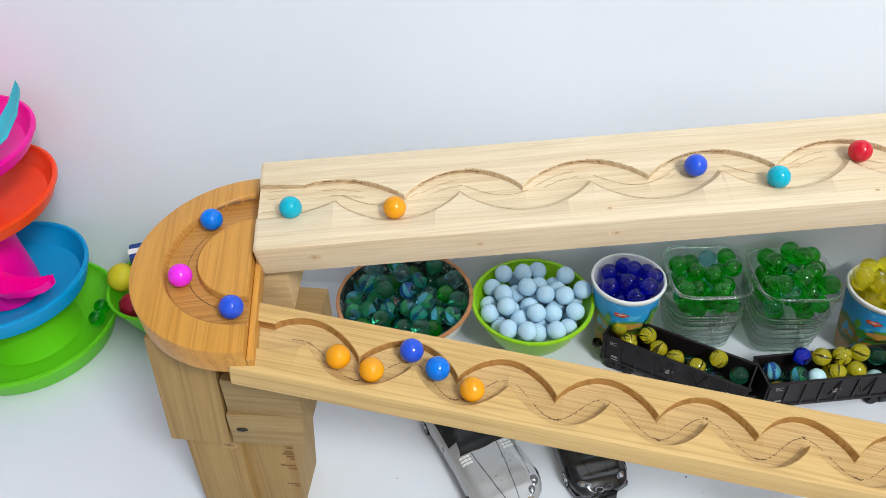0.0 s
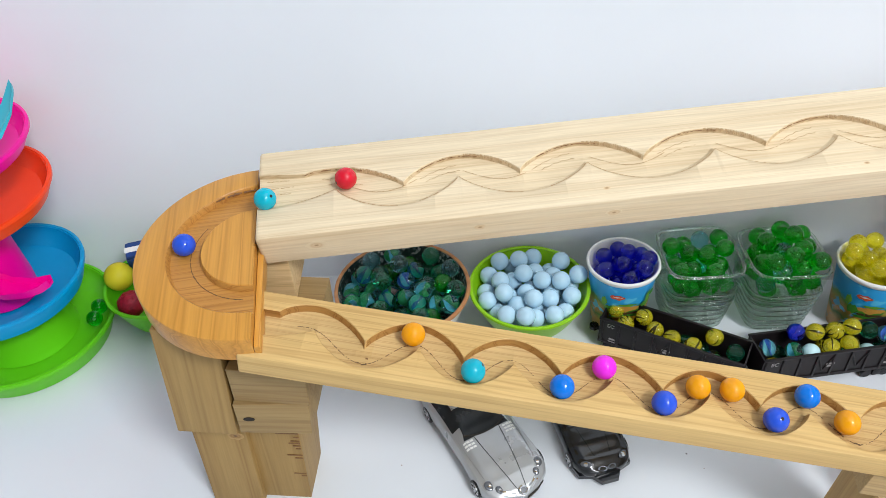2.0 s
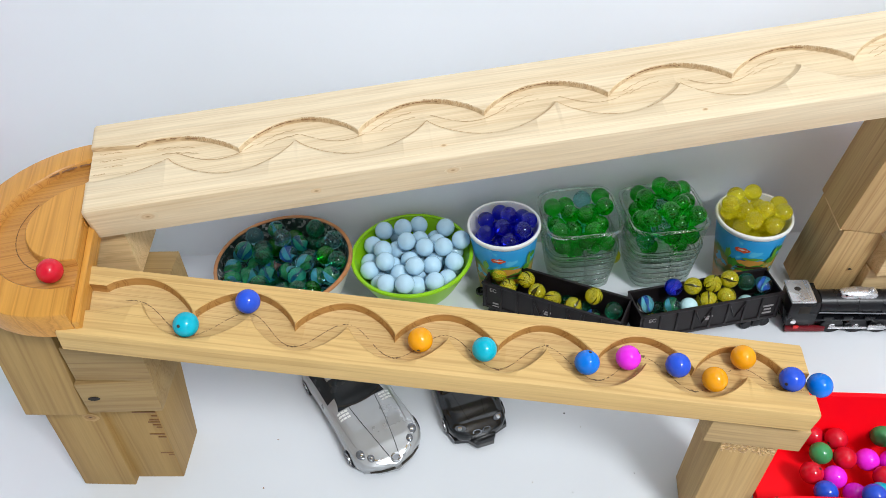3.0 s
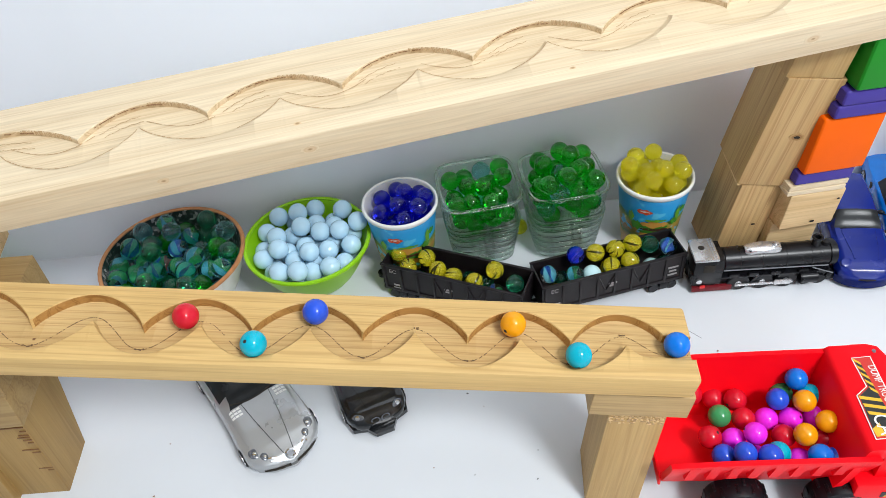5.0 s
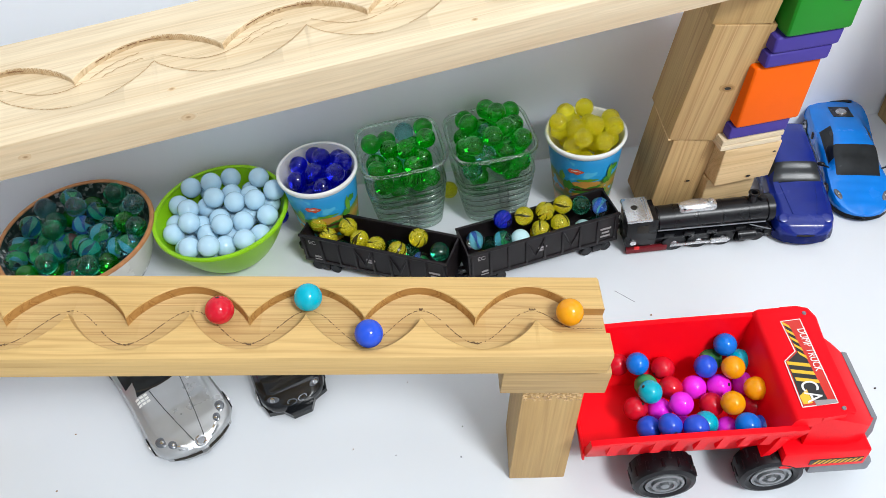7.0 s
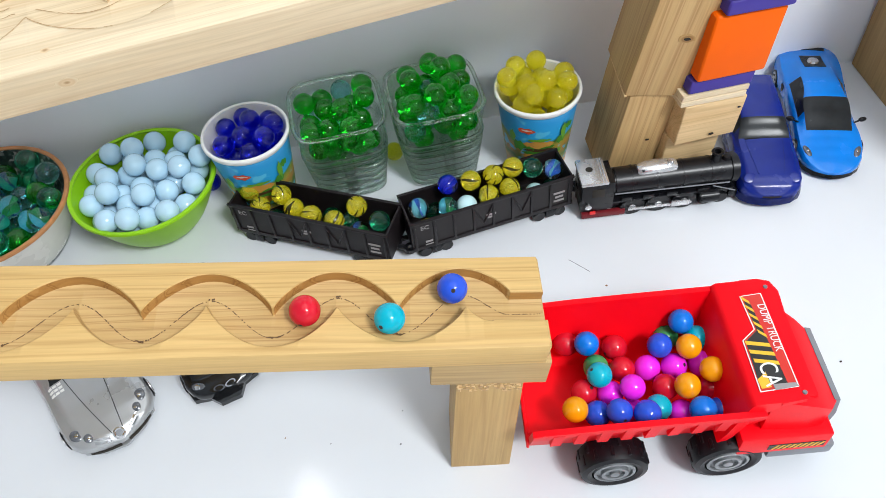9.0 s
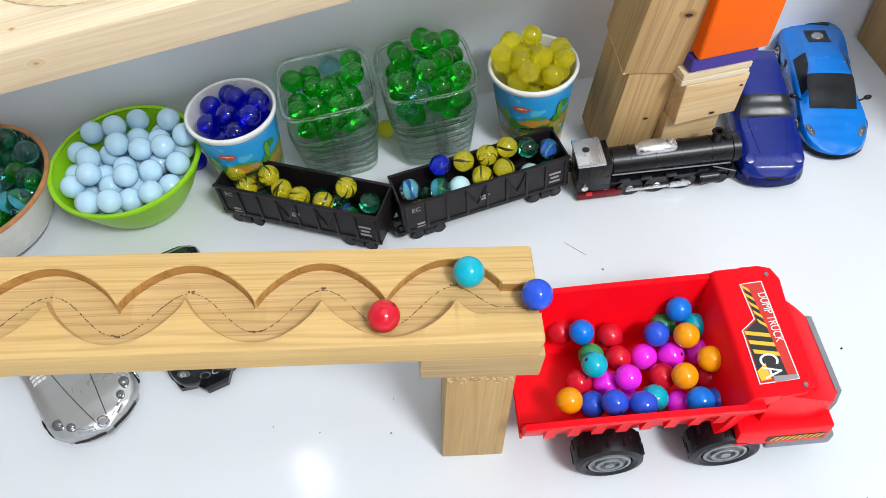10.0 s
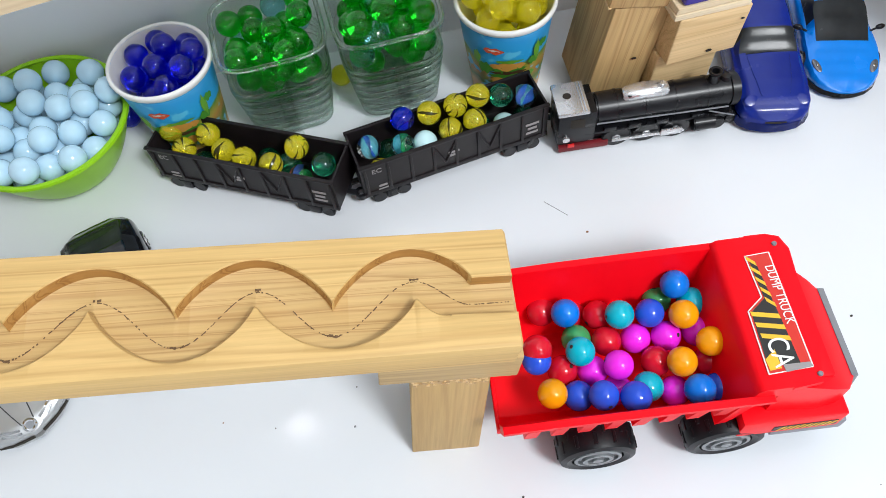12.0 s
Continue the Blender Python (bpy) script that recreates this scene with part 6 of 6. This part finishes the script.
    # wheels
    def wheel(x, y):
        s = -1 if y < 0 else 1
        r, w = 0.0218, 0.019
        prof = [(0.0, -w / 2), (r * 0.7, -w / 2), (r * 0.95, -w / 2 + 0.002), (r, -w / 2 + 0.004), (r, w / 2 - 0.004), (r * 0.95, w / 2 - 0.001), (r * 0.80, w / 2), (r * 0.66, w / 2 - 0.001), (r * 0.64, w / 2 - 0.004), (0, w / 2 - 0.004)]
        mw = pose(x, y, r, 90 if s < 0 else -90)
        wh = part("wheel", lathe(prof, 40), TYRE, root, "chunky black tyre", m=mw, smooth=35)
        for i in range(26):
            a = 2 * math.pi * i / 26
            part("tread_block", box(-0.0014, 0.0005, -0.0011, 0.0011, -w / 2 + 0.003 + (0.006 if i % 2 else 0), w / 2 - 0.009 + (0.006 if i % 2 else 0), 0.0004, 1), TYRE, wh, m=Matrix.Rotation(a, 4, "Z") @ pose(r, 0, 0))
        hub = part("hub", lathe([(0.0, w / 2 + 0.0008), (0.003, w / 2 + 0.0006), (0.0032, w / 2 - 0.0015), (0.006, w / 2 - 0.0015), (0.0062, w / 2 + 0.0002), (0.0085, w / 2 + 0.0002), (0.0088, w / 2 - 0.002), (0.0110, w / 2 - 0.002), (0.0113, w / 2 - 0.0004), (0.0132, w / 2 - 0.0006), (0.0137, w / 2 - 0.004), (0, w / 2 - 0.004)], 36), HUB, wh, "grey moulded hub", smooth=35)
        return hub
    for x in (0.055, 0.126):
        for y in (-0.0362, 0.0465):
            wheel(x, y)
    # sticker on the canopy
    st = part("sticker", prism([(0.1385, -0.030), (0.1555, -0.031), (0.1600, 0.034), (0.1500, 0.0345), (0.1490, 0.010), (0.1415, 0.004)], 0.0881, 0.0884), mat("sticker_red", (0.62, 0.03, 0.02), 0.35), root, "red warning sticker with stripes", Matrix.Translation((0.1450, -0.0005, 0.0003)) @ Matrix.Rotation(radians(6), 4, "Z") @ Matrix.Translation((-0.1940, 0, 0)) @ Matrix.Scale(1.30, 4, (1, 0, 0)))
    bm = bmesh.new()
    ring = [(0.1385, -0.030), (0.1555, -0.031), (0.1600, 0.034), (0.1500, 0.0345), (0.1490, 0.010), (0.1415, 0.004)]
    for a, b5 in zip(ring, ring[1:] + ring[:1]):
        join(bm, cyl(0.00030, (*a, 0.0883), (*b5, 0.0883), 6))
    part("sticker_border", bm, WHITE_INK, st)
    part("sticker_black", prism([(0.1395, -0.025), (0.1515, -0.029), (0.1522, -0.008), (0.1530, 0.030), (0.1508, 0.032), (0.1498, 0.009), (0.1425, 0.003)], 0.0884, 0.0886), BLACK_INK, st)
    for i in range(8):
        y = -0.016 + i * 0.0062
        x0, x1 = (0.1420, 0.1522) if y < 0.002 else (0.1500, 0.1528)
        part("stripe", prism([(x0, y + 0.0045), (x1, y), (x1, y + 0.0026), (x0, y + 0.0071)], 0.0886, 0.0888), YELLOW_INK, st)
    part("letter_ground", prism([(0.1395, -0.0285), (0.1440, -0.0285), (0.1445, -0.0185), (0.1395, -0.0225)], 0.0886, 0.0888), YELLOW_INK, st)
    lettering("lettering", "DUMP TRUCK", 0.0054, WHITE_INK, st, pose(0.1562, 0.0095, 0.0887, 0, 0, -94), "white capital letters")
    lettering("lettering", "CA", 0.0115, WHITE_INK, st, pose(0.1458, -0.0205, 0.0890, 0, 0, -94), "large white capital letters")
    part("sticker_patch", prism([(0.1450, -0.0310), (0.1555, -0.0310), (0.1550, -0.0285), (0.1450, -0.0270)], 0.0887, 0.0889), GREY_INK, st, "worn grey corner")
    side = part("side_sticker", box(0.146, 0.180, -0.0459, -0.0455, 0.0385, 0.0445), BLACK_INK, root, "striped side sticker")
    for i in range(9):
        x = 0.148 + i * 0.0034
        part("stripe", loft([[(x, -0.0461, 0.0390), (x + 0.0016, -0.0461, 0.0390), (x + 0.0016, -0.0459, 0.0390), (x, -0.0459, 0.0390)], [(x + 0.003, -0.0461, 0.0440), (x + 0.0046, -0.0461, 0.0440), (x + 0.0046, -0.0459, 0.0440), (x + 0.003, -0.0459, 0.0440)]]), YELLOW_INK, side)
    for x, y in ((0.1585, -0.0345), (0.1600, 0.0395)):
        part("screw", lathe([(0, 0.088), (0.0014, 0.088), (0.0012, 0.0889), (0, 0.0889)], 14), GREY, root, m=pose(x, y, 0.0003))
    return root


dump_truck(pose(0.30, 0.283, 0, 0, 0, -4.5))


# ---- spiral tower toy and the small bowl ----
def tower_toy(m):
    root = thing("ball_tower", "stacked plastic ball-drop tower with green, blue, orange and pink trays", "toy tower", m)
    def tray(z, r, h, material, r0):
        prof = [(0, z), (r0 - 0.01, z), (r0, z + 0.001), (r - 0.006, z + h * 0.45), (r - 0.001, z + h * 0.8), (r, z + h), (r - 0.0025, z + h + 0.001), (r - 0.004, z + h * 0.85), (r - 0.012, z + h * 0.5), (r0 * 0.8, z + h * 0.33), (r0 * 0.5, z + h * 0.30), (r0 * 0.49, z + h * 0.34), (0, z + h * 0.35)]
        t = part("tray", lathe(prof, 64), material, root, smooth=35)
        part("tray_rim", lathe([(r - 0.002, z + h), (r - 0.0010, z + h + 0.0022), (r + 0.0016, z + h + 0.0020), (r + 0.0018, z + h - 0.001), (r - 0.002, z + h)], 64), material, t, smooth=60)
    tray(0.0, 0.092, 0.026, TOY_GREEN, 0.082)
    tray(0.054, 0.080, 0.036, TOY_BLUE, 0.050)
    tray(0.163, 0.0835, 0.027, TOY_ORANGE, 0.050)
    part("pedestal", lathe([(0, 0.008), (0.050, 0.009), (0.042, 0.030), (0.040, 0.056), (0, 0.056)], 48), TOY_GREEN, root)
    tray(0.219, 0.083, 0.024, TOY_PINK, 0.050)
    part("column", lathe([(0, 0.066), (0.030, 0.067), (0.030, 0.085), (0.027, 0.120), (0.024, 0.165), (0.022, 0.222), (0, 0.222)], 40), TOY_PINK, root)
    part("chute", loft([[(x, y - w, z + 0.006), (x, y - w * 0.8, z), (x, y + w * 0.8, z), (x, y + w, z + 0.006), (x, y + w * 0.8, z - 0.003), (x, y - w * 0.8, z - 0.003)] for x, y, z, w in ((0.010, -0.030, 0.108, 0.014), (0.035, -0.036, 0.105, 0.0125), (0.056, -0.035, 0.105, 0.010), (0.068, -0.031, 0.107, 0.008), (0.074, -0.028, 0.109, 0.004))]), TOY_PINK, root, "pink outlet tongue")
    part("top_chute", loft([[(x - w, y + w, z + 0.004), (x, y, z - 0.001), (x + w, y - w, z + 0.003), (x + w, y - w, z - 0.001), (x, y, z - 0.005), (x - w, y + w, z)] for x, y, z, w in ((0.046, -0.040, 0.247, 0.008), (0.062, -0.022, 0.251, 0.0085), (0.076, -0.006, 0.261, 0.008), (0.085, 0.006, 0.275, 0.0065), (0.090, 0.013, 0.288, 0.004), (0.091, 0.016, 0.293, 0.0015))]), TOY_TEAL, root, "curved teal chute", smooth=50)
    return root


tower_toy(pose(-0.491, 0.500, 0))
marble(M_GREEN, (-0.4215, 0.5260, 0.0225), "green glass marble in the green tray", "stray marbles")
marble(M_GREEN, (-0.4195, 0.5085, 0.0225), "green glass marble in the green tray", "stray marbles")

c0 = pose(-0.352, 0.538, 0)
_, reach = bowl("small_green_bowl", "bright green plastic bowl of small toys behind the track", c0, 0.055, 0.050, 0.030, TOY_GREEN)
ob = new("toy_ball", ball_mesh("lemon_ball", 0.0150, LEMON))
ob.matrix_basis = c0 @ pose(-0.038, -0.005, 0.060)
tagged(ob, "plain yellow plastic ball in the green bowl", "ball")
bm = bmesh.new()
bmesh.ops.create_uvsphere(bm, u_segments=32, v_segments=20, radius=0.014)
for v in bm.verts:
    v.co += v.normal * 0.0012 * noise.noise(v.co * 420)
ob = part("berry_ball", bm, BERRY, m=c0 @ pose(-0.019, -0.031, 0.046))
tagged(ob, "bumpy dark red toy ball in the green bowl", "ball")
toy = thing("toy_bus", "small navy and white toy bus with round eyes", "toy", c0 @ pose(-0.021, 0.023, 0.060, 20, 0, 20))
part("body", box(-0.015, 0.015, -0.010, 0.010, 0, 0.018, 0.004), NAVY_TOY, toy)
part("roof", box(-0.014, 0.014, -0.0095, 0.0095, 0.016, 0.024, 0.004), NAVY_TOY, toy)
part("roof_band", box(-0.0145, 0.0145, -0.0040, 0.0030, 0.0185, 0.0246, 0.002), CUP_WHITE, toy, "white roof band")
for x in (-0.004, 0.004):
    e = part("eye", cyl(0.0032, (x, -0.0106, 0.009), (x, -0.0098, 0.009), 16), WHITE_INK, toy)
    part("pupil", cyl(0.0015, (x, -0.0112, 0.009), (x, -0.0104, 0.009), 12), BLACK_INK, e)
ob = new("toy_ball", ball_mesh("red_toy_ball", 0.012, BALL["red"]))
ob.matrix_basis = c0 @ pose(0.012, 0.020, 0.056)
tagged(ob, "glossy red toy ball in the green bowl", "ball")

rnd = random.Random(77)
for i in range(46):
    x, y = rnd.uniform(-0.3, 0.66), rnd.uniform(0.12, 0.58)
    r = rnd.choice((0.0004, 0.0005, 0.0008))
    ob = part("crumb", prism([(r * rnd.uniform(0.5, 1.6) * math.cos(a), r * rnd.uniform(0.5, 1.3) * math.sin(a)) for a in np.linspace(0, 2 * math.pi, 7, endpoint=False)], 0, 0.0003), rnd.choice((KNOT, GREY, DARK)), m=pose(x, y, 0, 0, 0, rnd.uniform(0, 180)))
    tagged(ob, "tiny dark crumb on the white table", "crumb", "crumbs on the table")
for x, y, l, a in ((0.376, 0.413, 0.020, -48), (0.25, 0.215, 0.010, 30), (0.66, 0.40, 0.006, 80)):
    ob = part("hair_line", box(-l / 2, l / 2, -0.0002, 0.0002, 0, 0.0002), GREY, m=pose(x, y, 0, 0, 0, a))
    tagged(ob, "fine grey scratch on the white table", "scratch", "scratches on the table")

motions()
